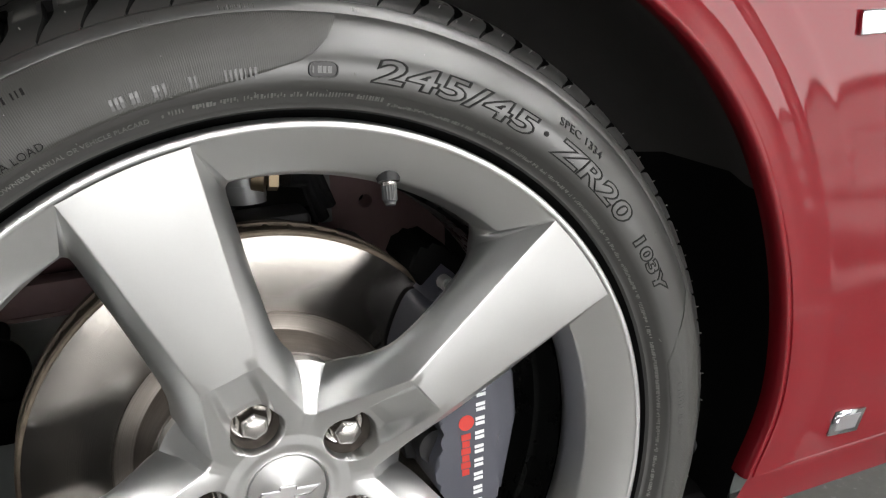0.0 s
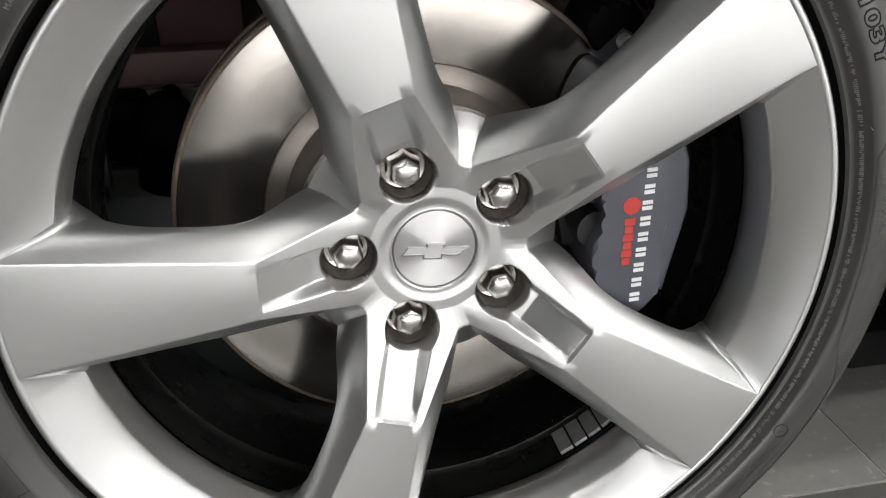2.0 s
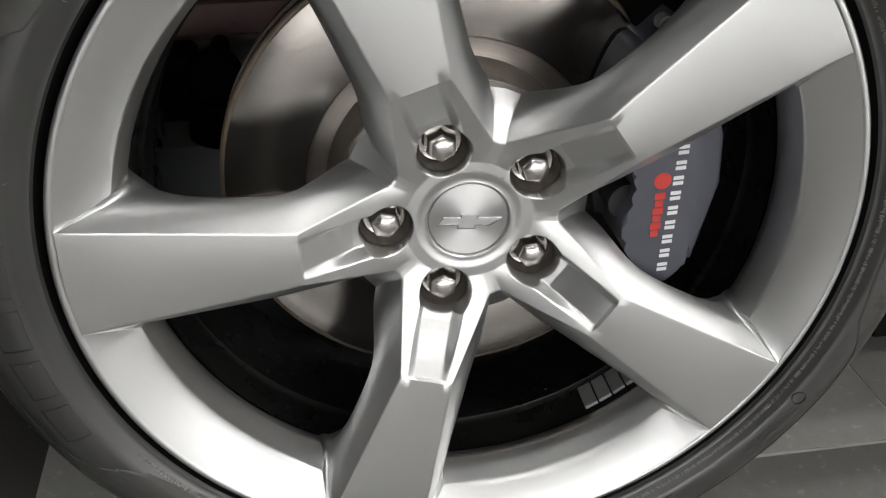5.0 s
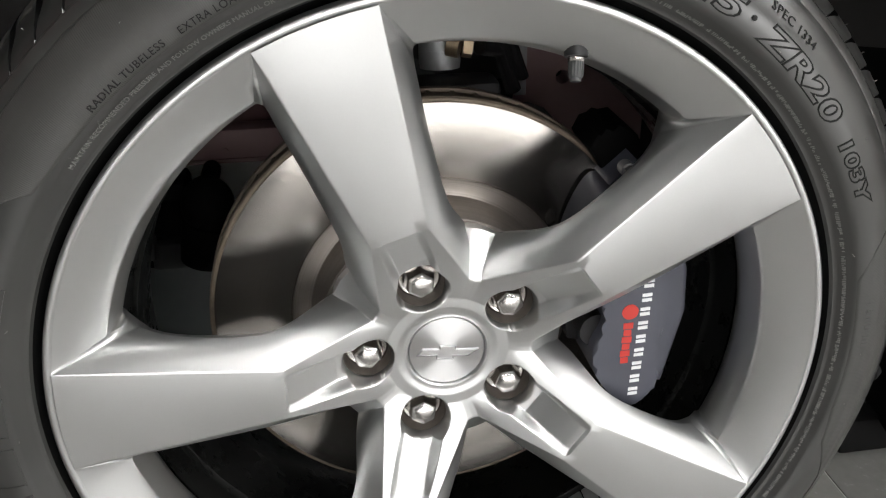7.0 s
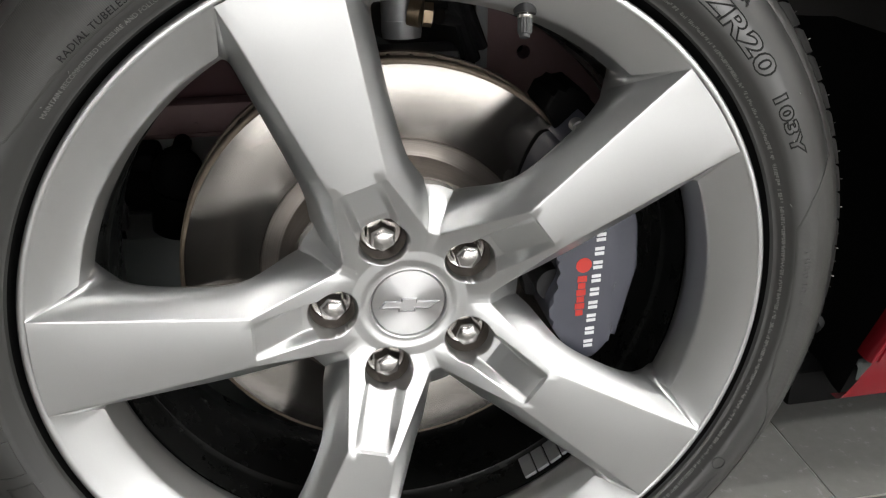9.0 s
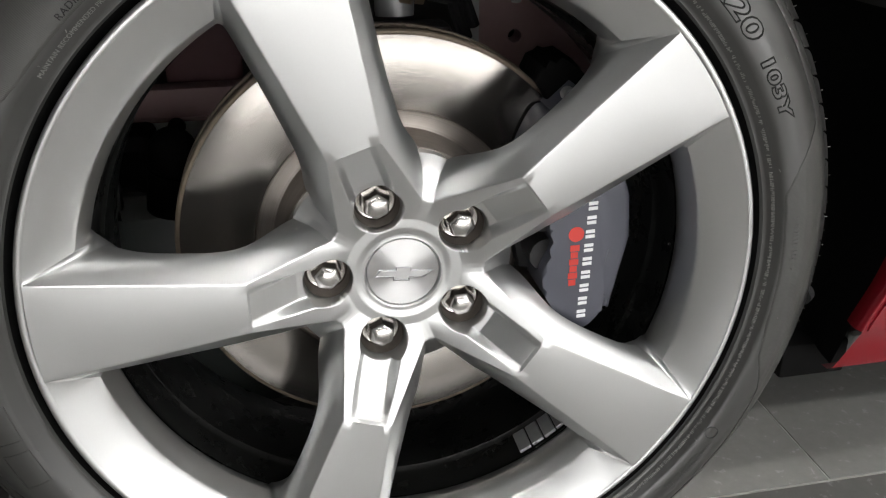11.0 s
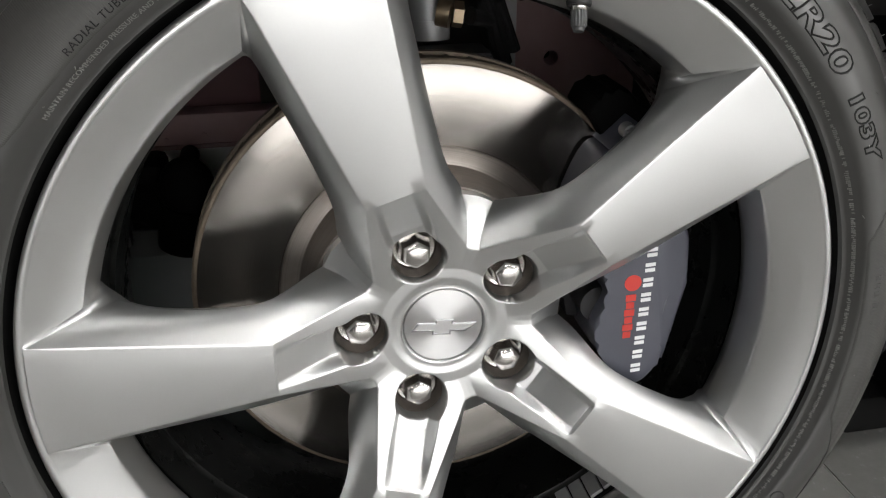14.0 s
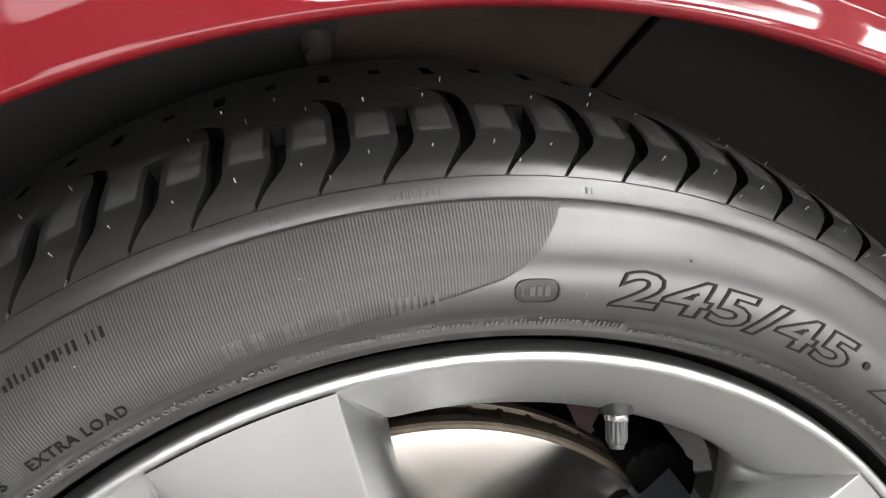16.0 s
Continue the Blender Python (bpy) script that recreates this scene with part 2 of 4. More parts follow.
# one strip gives the fender's streak; the others are added fill
for yy, x0, x1 in ((-0.9, 1.2, 3.6), (-2.0, 0.9, 3.9), (-2.0, 4.6, 7.2), (-0.6, 4.9, 7.3), (-3.3, 1.2, 4.0), (-3.3, -2.2, 0.6), (-3.3, 4.8, 7.4)):
    strip_light(x0, x1, yy)

# ---- the car ----
car = tagged(new("car"), "red sports car with silver five-spoke wheel on tiled floor", "car")


# -- wheel: front face of the rim --
def pol(r, deg, y):
    a = radians(deg)
    return (r * math.cos(a), r * math.sin(a), y)


P1 = pol(0.2705, 8.3, 0.0)
P2 = (0.1208, 0.0203, 0.008)
VC, VM = pol(0.0655, 32.0, 0.0395), pol(0.0645, 36.0, 0.0400)
EDGE = 0.0016
LUG_R, SEAT_R = 0.060, 0.0190    # lug circle and the radius of each lug's seat


def catmull(pts, n):
    """A smooth line through pts, n steps to each stretch."""
    P = [Vector(p) for p in pts]
    P = [2 * P[0] - P[1]] + P + [2 * P[-1] - P[-2]]
    out = []
    for i in range(1, len(P) - 2):
        a, b, c, d = P[i - 1:i + 3]
        for k in range(n):
            t = k / n
            out.append(0.5 * ((2 * b) + (c - a) * t + (2 * a - 5 * b + 4 * c - d) * t * t + (3 * b - a - 3 * c + d) * t ** 3))
    out.append(P[-2])
    return out


def resample(pts, n):
    P = [Vector(p) for p in pts]
    L = [0.0]
    for a, b in zip(P, P[1:]):
        L.append(L[-1] + (b - a).length)
    out = []
    for k in range(n + 1):
        s = L[-1] * k / n
        j = max(i for i in range(len(L) - 1) if L[i] <= s + 1e-12)
        out.append(P[j].lerp(P[j + 1], (s - L[j]) / (L[j + 1] - L[j])))
    return out


def half_window():
    """Front edge and back edge of half a window, from the middle of the ring to the middle of the hub's notch."""
    F, K, tag = [], [], []

    def add(f, k, name):
        start = 1 if F else 0
        F.extend(f[start:])
        K.extend(k[start:])
        tag.extend([name] * (len(f) - start))
    n = 10
    add([Vector(pol(0.2405, 36 - 23.0 * i / n, 0.022)) for i in range(n + 1)],
        [Vector(pol(0.2345, 36 - 22.6 * i / n, 0.047)) for i in range(n + 1)], "ring")
    corner = catmull([pol(0.2345, 13.4, 0.047), (0.2258, 0.0516, 0.0475), (0.2222, 0.0500, 0.0435), (0.2160, 0.0482, 0.0370)], 8)
    corner = resample(corner, 12)
    f = resample([pol(0.2405, 13.0, 0.022), pol(0.2412, 12.4, 0.0215)], 4) + resample([pol(0.2412, 12.4, 0.0215), P1], 8)[1:]
    add(f, corner, "crease")
    k = resample(catmull([(0.2160, 0.0482, 0.0370), (0.2, 0.0455, 0.0290), (0.18, 0.0428, 0.0260), (0.15, 0.0400, 0.0255), (0.13, 0.0390, 0.0280), (0.1190, 0.0397, 0.0325)], 6), 16)
    add(resample([P1, P2], 16), k, "spoke")
    k = resample(catmull([(0.1190, 0.0397, 0.0325), (0.1110, 0.0412, 0.0380), (0.1030, 0.0432, 0.0440), (0.0920, 0.0452, 0.0550), pol(0.0940, 28.8, 0.0655)], 8), 26)
    add(resample([P2, VC], 26), k, "ridge")
    add(resample([VC, VM], 5), resample([pol(0.0940, 28.8, 0.0655), pol(0.0945, 36, 0.0660)], 5), "notch")
    return F, K, tag


def hub_edge(a):
    """Radius and depth of the hub's front edge at the angle a (radians, from the spoke's middle line)."""
    a = abs(a)
    if a <= math.atan2(P2[1], P2[0]):
        return P2[0] / math.cos(a), P2[2]
    p, q = (P2, VC) if a <= radians(32) else (VC, VM)
    # where the ray at angle a meets the edge p-q
    d = (q[0] - p[0], q[1] - p[1])
    t = (p[1] * math.cos(a) - p[0] * math.sin(a)) / (d[0] * math.sin(a) - d[1] * math.cos(a))
    t = min(1.0, max(0.0, t))
    return math.hypot(p[0] + t * d[0], p[1] + t * d[1]), p[2] + t * (q[2] - p[2])


BED_U = (0.060, 0.076, 0.084, 0.092, 0.100, 0.108, 0.115, 0.1185, 0.1210)      # bed of the pocket in each spoke's root
BED_Y = (0.0440, 0.0410, 0.0376, 0.0316, 0.0250, 0.0186, 0.0134, 0.0110, 0.0096)


def ramp(a, b, x):
    """A straight slope from 0 at a to 1 at b, with both ends slightly eased."""
    t = min(1.0, max(0.0, (x - a) / (b - a)))
    return t + (sm(0.0, 1.0, t) - t) * 0.45


def hub_depth(r, a):
    """Depth of the hub's cast face: sloping lands, a lug pocket in each spoke's root and a raised collar round the cap."""
    R, yb = hub_edge(a)
    u, w = r * math.cos(a), r * math.sin(a)
    t = min(1.0, max(0.0, (R - r) / (R - 0.047)))
    y = yb + (0.0425 - yb) * t
    y += 0.0014 * sm(0.0400, 0.0330, r)
    half = 0.0166 - 0.0010 * sm(0.085, 0.118, u)
    d = max(abs(w) - half, 0.056 - u)
    if u > 0.030:
        bed = float(np.interp(u, BED_U, BED_Y))
        y += (max(y, bed) - y) * ramp(0.0006, -0.0052, d)
        y += (0.070 - y) * sm(0.0010, -0.0014, math.hypot(u - LUG_R, w) - SEAT_R)
    return y


F, K, TAGS = half_window()
rim_bm = bmesh.new()
SOFT = rim_bm.faces.layers.int.new("soft")


def place(bm, u, w, y, k, side):
    a = TURN - STEP * k
    w *= side
    return bm.verts.new((u * math.cos(a) - w * math.sin(a), y, u * math.sin(a) + w * math.cos(a)))


WALL_STEPS = (0.12, 0.25, 0.38, 0.5, 0.62, 0.74, 0.86, 0.94, 1.0)
BELLY = {"ring": 0.0010, "crease": 0.0008, "spoke": 0.0013, "ridge": 0.0014, "notch": 0.0004}
BACK = 5 + len(WALL_STEPS)


def spoke_sector(bm, k):
    n = len(F)
    inner = {}
    for side in (1, -1):
        rows = [[] for _ in range(BACK + 1)]
        for i in range(n):
            f, kk = F[i], K[i]
            wall = (kk - f).normalized()
            e = EDGE
            if TAGS[i] == "ring":
                r = math.hypot(f[0], f[1])
                ins = Vector((f[0] / r * 0.81, f[1] / r * 0.81, -0.585))
                e = EDGE * (0.2 + 1.9 * sm(13.0, 19.0, math.degrees(math.atan2(f[1], f[0]))))
            elif TAGS[i] == "crease":
                e = EDGE * 0.15
                r = math.hypot(f[0], f[1])
                ins = Vector((f[0] / r * 0.81, f[1] / r * 0.81, -0.585))
            elif TAGS[i] == "spoke":
                ins = Vector((0, -1, 0))
                if i and TAGS[i - 1] == "crease":
                    e = EDGE * 0.5
            else:
                r = math.hypot(f[0], f[1])
                ins = None
            if ins is None:
                a = math.atan2(f[1], f[0])
                g = Vector((f[0] * (r - e) / r, f[1] * (r - e) / r, hub_depth(r - e, a)))
            else:
                g = f + e * ins
            h = f + e * wall
            pts = [g * (1 - s) ** 2 + f * (2 * s * (1 - s)) + h * s * s for s in (0.0, 0.25, 0.5, 0.75, 1.0)]
            # the wall bellies out a little and rolls away towards its back edge
            along = F[min(n - 1, i + 1)] - F[max(0, i - 1)]
            out = wall.cross(along).normalized()
            if out[2] > 0:
                out = -out
            belly = BELLY[TAGS[i]] * (kk - h).length / 0.03
            for q in WALL_STEPS:
                pts.append(h.lerp(kk, q) + out * belly * math.sin(math.pi * q ** 1.25))
            back = kk.copy()
            back[2] += 0.010
            if TAGS[i] in ("spoke", "ridge"):
                back[1] *= 0.90
            if TAGS[i] in ("ring", "crease"):
                back[0] *= 1.012
                back[1] *= 1.012
            pts.append(back)
            for row, p in zip(rows, pts):
                row.append(place(bm, p[0], p[1], p[2], k, side))
        grid_faces(bm, rows)
        inner[side] = rows
        vc = max(i for i in range(n) if TAGS[i] == "ridge")
        for A, B in zip(rows[4:], rows[5:]):
            e = bm.edges.get((A[vc], B[vc]))
            if e:
                e.smooth = False
        # sloping facet of the ring, out to the lip
        idx = [i for i in range(n) if TAGS[i] in ("ring", "crease")]
        frows = [[rows[0][i] for i in idx]]
        for s in (0.12, 0.25, 0.38, 0.5, 0.62, 0.75, 0.88, 1.0):
            row = []
            for i in idx:
                f = F[i]
                a, r = math.atan2(f[1], f[0]), math.hypot(f[0], f[1])
                rr = r + (0.2716 - r) * s
                y = f[2] * (1 - s) + 0.0004 * s - 0.0010 * math.sin(math.pi * s) * (0.2716 - r) / 0.031 * sm(radians(11.5), radians(20), a)
                row.append(place(bm, rr * math.cos(a), rr * math.sin(a), y, k, side))
            frows.append(row)
        grid_faces(bm, frows)
    # spoke face with a slight crown
    first = TAGS.index("spoke") - 1
    idx = [first] + [i for i in range(n) if TAGS[i] == "spoke"]
    across = 10
    rows = []
    for c, i in enumerate(idx):
        row = []
        for j in range(across + 1):
            s = 1 - 2 * j / across
            if j in (0, across):
                row.append(inner[1 if j == 0 else -1][0][i])
                continue
            hw = F[i][1] - EDGE
            u = F[i][0]
            near = max(0.0, 1 - c / 4)
            u += near * (math.sqrt(0.2712 ** 2 - (hw * s) ** 2) - math.sqrt(0.2712 ** 2 - hw ** 2))
            row.append(place(bm, u, hw * s, F[i][2] - 0.0009 * (1 - s * s) * min(1, c / 4), k, 1))
        rows.append(row)
    grid_faces(bm, rows)
    spoke_rows = rows
    # cast hub face as a fine sheet
    hub = [i for i in range(n) if TAGS[i] in ("ridge", "notch")]
    end = idx[-1]
    angs, firsts = [], []
    for i in reversed(hub):
        angs.append(math.atan2(F[i][1], F[i][0]))
        firsts.append(inner[1][0][i])
    a2 = math.atan2(P2[1], P2[0])
    m = 50
    for j in range(m + 1):
        angs.append(a2 * (1 - 2 * j / m))
        firsts.append(None)
    for i in hub:
        angs.append(-math.atan2(F[i][1], F[i][0]))
        firsts.append(inner[-1][0][i])
    depth = 200
    rows = []
    for q in range(depth + 1):
        row = []
        for a, v in zip(angs, firsts):
            R, yb = hub_edge(a)
            r = (R - EDGE) + (0.0318 - (R - EDGE)) * q / depth
            if q == 0 and v is not None:
                row.append(v)
                continue
            y = hub_depth(r, a)
            row.append(place(bm, r * math.cos(a), r * math.sin(a), y, k, 1))
        rows.append(row)
    for A, B in zip(rows, rows[1:]):
        for i in range(len(A) - 1):
            q = [A[i], A[i + 1], B[i + 1], B[i]]
            u = list(dict.fromkeys(q))
            if len(u) > 2:
                bm.faces.new(u)[SOFT] = 1
    # step from the spoke's face down to the hub sheet
    lead = rows[0][len(hub):len(hub) + m + 1]
    last = spoke_rows[-1]
    for j in range(len(last) - 1):
        fan = lead[round(j * m / (len(last) - 1)):round((j + 1) * m / (len(last) - 1)) + 1]
        bm.faces.new([last[j + 1], last[j]] + fan)
    # back of the spoke
    idx = [i for i in range(n) if TAGS[i] in ("spoke", "ridge", "notch")]
    grid_faces(bm, [[inner[1][BACK][i] for i in idx], [inner[-1][BACK][i] for i in idx]])
    return rows


for k in range(5):
    spoke_sector(rim_bm, k)
# lip of the rim
ring_sweep(rim_bm, [(0.2700, 0.0016), (0.2712, 0.0003), (0.2726, -0.0002), (0.2742, -0.0002), (0.2754, 0.0003), (0.2761, 0.0012), (0.2764, 0.0028), (0.2764, 0.0120), (0.2700, 0.0180)], 240)
bmesh.ops.remove_doubles(rim_bm, verts=rim_bm.verts, dist=0.00002)
wheel = part("wheel", rim_bm, SILVER, car, "silver painted five-spoke alloy wheel", 30, HUB)



def spin(k, r=0.0, y=0.0, extra=0.0):
    a = TURN - STEP * k + extra
    return Matrix.Translation((r * math.cos(a), y, r * math.sin(a))) @ Matrix.Rotation(-(a - math.pi / 2), 4, "Y")


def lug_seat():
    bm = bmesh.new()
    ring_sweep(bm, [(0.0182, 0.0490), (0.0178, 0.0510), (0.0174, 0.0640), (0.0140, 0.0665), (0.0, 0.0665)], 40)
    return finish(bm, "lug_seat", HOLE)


def lug_nut():
    """Closed conical hex nut on a flared collar, its tip towards -y."""
    bm = bmesh.new()
    ac = 0.0130
    prof = [(1.0, 0.0650), (0.975, 0.0590), (0.860, 0.0476), (0.835, 0.0463), (0.780, 0.0453), (0.680, 0.0444), (0.520, 0.0435), (0.340, 0.0428), (0.170, 0.0424), (0.0, 0.0423)]
    rows = []
    for s, y in prof:
        row = []
        for i in range(36):
            a = 2 * math.pi * i / 36
            b = (a + math.pi / 6) % (math.pi / 3) - math.pi / 6
            hexr = ac * math.cos(math.pi / 6) / math.cos(b)
            hexr = min(hexr, ac * 0.975)
            blend = sm(0.30, 0.84, s)
            r = s * (hexr * blend + ac * 0.92 * (1 - blend))
            row.append(bm.verts.new((r * math.cos(a), y, r * math.sin(a))))
        rows.append(row + [row[0]])
    grid_faces(bm, rows)
    ring_sweep(bm, [(0.0120, 0.0610), (0.0150, 0.0600), (0.0166, 0.0606), (0.0171, 0.0622), (0.0171, 0.0655)], 40)
    bmesh.ops.remove_doubles(bm, verts=bm.verts, dist=0.00003)
    return finish(bm, "lug_nut", CHROME, 34)


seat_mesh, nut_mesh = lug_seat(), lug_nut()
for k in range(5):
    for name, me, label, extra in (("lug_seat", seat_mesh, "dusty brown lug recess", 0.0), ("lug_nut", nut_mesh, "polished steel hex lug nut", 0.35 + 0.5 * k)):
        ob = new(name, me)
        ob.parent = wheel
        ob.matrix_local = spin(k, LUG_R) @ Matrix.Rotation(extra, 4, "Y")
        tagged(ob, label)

# centre cap with its plain emblem
bm = bmesh.new()
ring_sweep(bm, [(0.0, 0.0448), (0.015, 0.0449), (0.0285, 0.0453), (0.0289, 0.0458), (0.0291, 0.0500), (0.0298, 0.0500), (0.0300, 0.0446), (0.0309, 0.0438), (0.0319, 0.0440), (0.0324, 0.0455), (0.0324, 0.0520)], 96)
bmesh.ops.remove_doubles(bm, verts=bm.verts, dist=0.00002)
cap = part("centre_cap", bm, CAP, wheel, "round brushed aluminium centre cap with a raised emblem")


def outline_plate(bm, pts, y0, y1):
    lo = [bm.verts.new((x, y0, z)) for x, z in pts]
    hi = [bm.verts.new((x, y1, z)) for x, z in pts]
    bm.faces.new(hi)
    bm.faces.new(lo[::-1])
    for i in range(len(pts)):
        j = (i + 1) % len(pts)
        bm.faces.new((lo[i], lo[j], hi[j], hi[i]))


CROSS = [(-0.0195, 0.0036), (-0.0064, 0.0036), (-0.0064, 0.0064), (0.0072, 0.0064), (0.0072, 0.0036), (0.0243, 0.0036),
         (0.0170, -0.0036), (0.0060, -0.0036), (0.0060, -0.0064), (-0.0082, -0.0064), (-0.0082, -0.0036), (-0.0236, -0.0036)]
tilt = radians(-5)
bm = bmesh.new()
rows = []
for inset, y in ((0.0, 0.0458), (0.0003, 0.0441), (0.0011, 0.0437), (0.0014, 0.0446)):
    row = []
    for x, z in CROSS:
        x -= math.copysign(inset, x)
        z -= math.copysign(inset, z)
        row.append(bm.verts.new((x * math.cos(tilt) - z * math.sin(tilt), y, x * math.sin(tilt) + z * math.cos(tilt) - 0.0012)))
    rows.append(row + [row[0]])
grid_faces(bm, rows)
face = bmesh.new()
face.faces.new([face.verts.new(v.co) for v in rows[-1][:-1]])
part("emblem", bm, CAP_LINE, wheel, "raised outline of the emblem", 20)
part("emblem_face", face, EMBLEM_FACE, wheel, "satin silver face of the emblem", 0)

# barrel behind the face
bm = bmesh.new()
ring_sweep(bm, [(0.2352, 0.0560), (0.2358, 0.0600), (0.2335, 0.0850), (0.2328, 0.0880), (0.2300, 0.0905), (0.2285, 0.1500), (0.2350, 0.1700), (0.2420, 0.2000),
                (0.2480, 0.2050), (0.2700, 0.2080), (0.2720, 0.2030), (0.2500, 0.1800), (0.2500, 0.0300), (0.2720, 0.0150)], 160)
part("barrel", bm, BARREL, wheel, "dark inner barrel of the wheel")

# adhesive balance weights inside the barrel
wb = bmesh.new()
box(wb, (-0.0058, -0.0130, -0.0035), (0.0062, 0.0130, 0.0), 0.0008)
wm = finish(wb, "balance_weight", WEIGHT, 20)
for i in range(4):
    a = radians(-61.0 + i * 3.35)
    ob = new("balance_weight", wm)
    ob.parent = wheel
    ob.matrix_local = Matrix.Translation((0.2345 * math.cos(a), 0.072, 0.2345 * math.sin(a))) @ Matrix.Rotation(math.pi / 2 - a, 4, "Y")
    tagged(ob, "small grey adhesive balance weight")

# valve: rubber foot, steel nut and grey cap
va = radians(70.6)
vdir = Vector((math.cos(va), 0, math.sin(va)))
vfoot = vdir * 0.2420 + Vector((0, 0.0225, 0))
vax = (-vdir * 0.86 + Vector((math.sin(va), -2.0, -math.cos(va))) * 0.20).normalized()
bm = bmesh.new()
rod(bm, vfoot - vax * 0.006, vfoot + vax * 0.0025, 0.0092, 24, 0.0074)
valve = part("valve_stem", bm, BLACK, wheel, "black rubber valve foot")
bm = bmesh.new()
rod(bm, vfoot + vax * 0.001, vfoot + vax * 0.0055, 0.0058, 6)
part("valve_nut", bm, CHROME, wheel, "bright steel valve nut", 20)
bm = bmesh.new()
side_a = vax.orthogonal().normalized()
side_b = vax.cross(side_a)
rows = []
for s, d in ((0.0, 0.005), (0.93, 0.005), (1.0, 0.006), (1.0, 0.0140), (0.86, 0.0155), (0.74, 0.0160), (0.66, 0.0180), (0.0, 0.0183)):
    row = []
    for i in range(32):
        a = 2 * math.pi * i / 32
        r = 0.0050 * s * (1 - (0.10 if i % 2 and 0.9 < s else 0.0))
        row.append(bm.verts.new(vfoot + vax * d + side_a * r * math.cos(a) + side_b * r * math.sin(a)))
    rows.append(row + [row[0]])
grid_faces(bm, rows)
bmesh.ops.remove_doubles(bm, verts=bm.verts, dist=0.00002)
part("valve_cap", bm, mat("grey_valve_cap", (0.06, 0.062, 0.062), 0.4, 0.2), wheel, "ribbed grey plastic valve cap", 25)

# -- tyre --
FLOOR_Z = 0.0005 - HUB.z
SIDE = [(0.2690, 0.0300), (0.2772, 0.0200), (0.2806, 0.0110), (0.2822, 0.0030), (0.2838, 0.0004), (0.2856, 0.0002), (0.2872, -0.0010), (0.2900, -0.0036), (0.2948, -0.0070), (0.2962, -0.0085),
        (0.3010, -0.0096), (0.3080, -0.0098), (0.3150, -0.0085), (0.3220, -0.0055), (0.3290, -0.0008), (0.3340, 0.0034), (0.3374, 0.0066), (0.3382, 0.0082),
        (0.3392, 0.0086), (0.3440, 0.0124), (0.3490, 0.0172)]
RS, YS = [p[0] for p in SIDE[2:]], [p[1] for p in SIDE[2:]]


def side_y(r):
    return lerp_table(RS, YS, r)


bm = bmesh.new()
inner_side = [(r, 0.245 - y) for r, y in reversed(SIDE[2:])] + [(0.262, 0.2450 - 0.02)]
ring_sweep(bm, SIDE[3:-1] + [(0.3452, 0.0136), (0.3440, 0.0190), (0.3455, 0.0240), (0.3500, 0.040), (0.3550, 0.060), (0.3565, 0.1225), (0.3560, 0.185), (0.3515, 0.224)] + inner_side, 288, clamp=FLOOR_Z)
tyre = part("tyre", bm, RUBBER, wheel, "black low-profile rubber tyre with raised lettering")

# the gap at the rim is near-black, its shade put into the colour
bm = bmesh.new()
ring_sweep(bm, SIDE[:4], 200)
part("bead", bm, LINER_AND_SHADE, wheel, "seat of the tyre in the rim, blackened as the gap's shade")

# tread: one pitch of shoulder block with its curved cut, repeated round the tyre; every other cut sweeps on into the next rib
PITCHES = 90
PA = 2 * math.pi / PITCHES
CROWN_Y = (0.0138, 0.0172, 0.0212, 0.0262, 0.0325, 0.0400, 0.0490, 0.0590, 0.0690, 0.0790, 0.1000, 0.1200, 0.1400, 0.1600, 0.1900, 0.2150, 0.2250)
CROWN_R = (0.3455, 0.3490, 0.3522, 0.3552, 0.3579, 0.3602, 0.3620, 0.3633, 0.3643, 0.3650, 0.3661, 0.3667, 0.3669, 0.3667, 0.3650, 0.3615, 0.3560)
TREAD_RUBBER = mat("shoulder_rubber", (0.023, 0.023, 0.022), 0.30, var=0.30, scale=45, bump=0.012, bump_scale=700, rough_var=0.04, spec=0.9)
WORN_RUBBER = mat("dusty_tread_rubber", (0.062, 0.061, 0.056), 0.62, var=0.45, scale=70, bump=0.05, bump_scale=700, rough_var=0.1, spec=0.5)


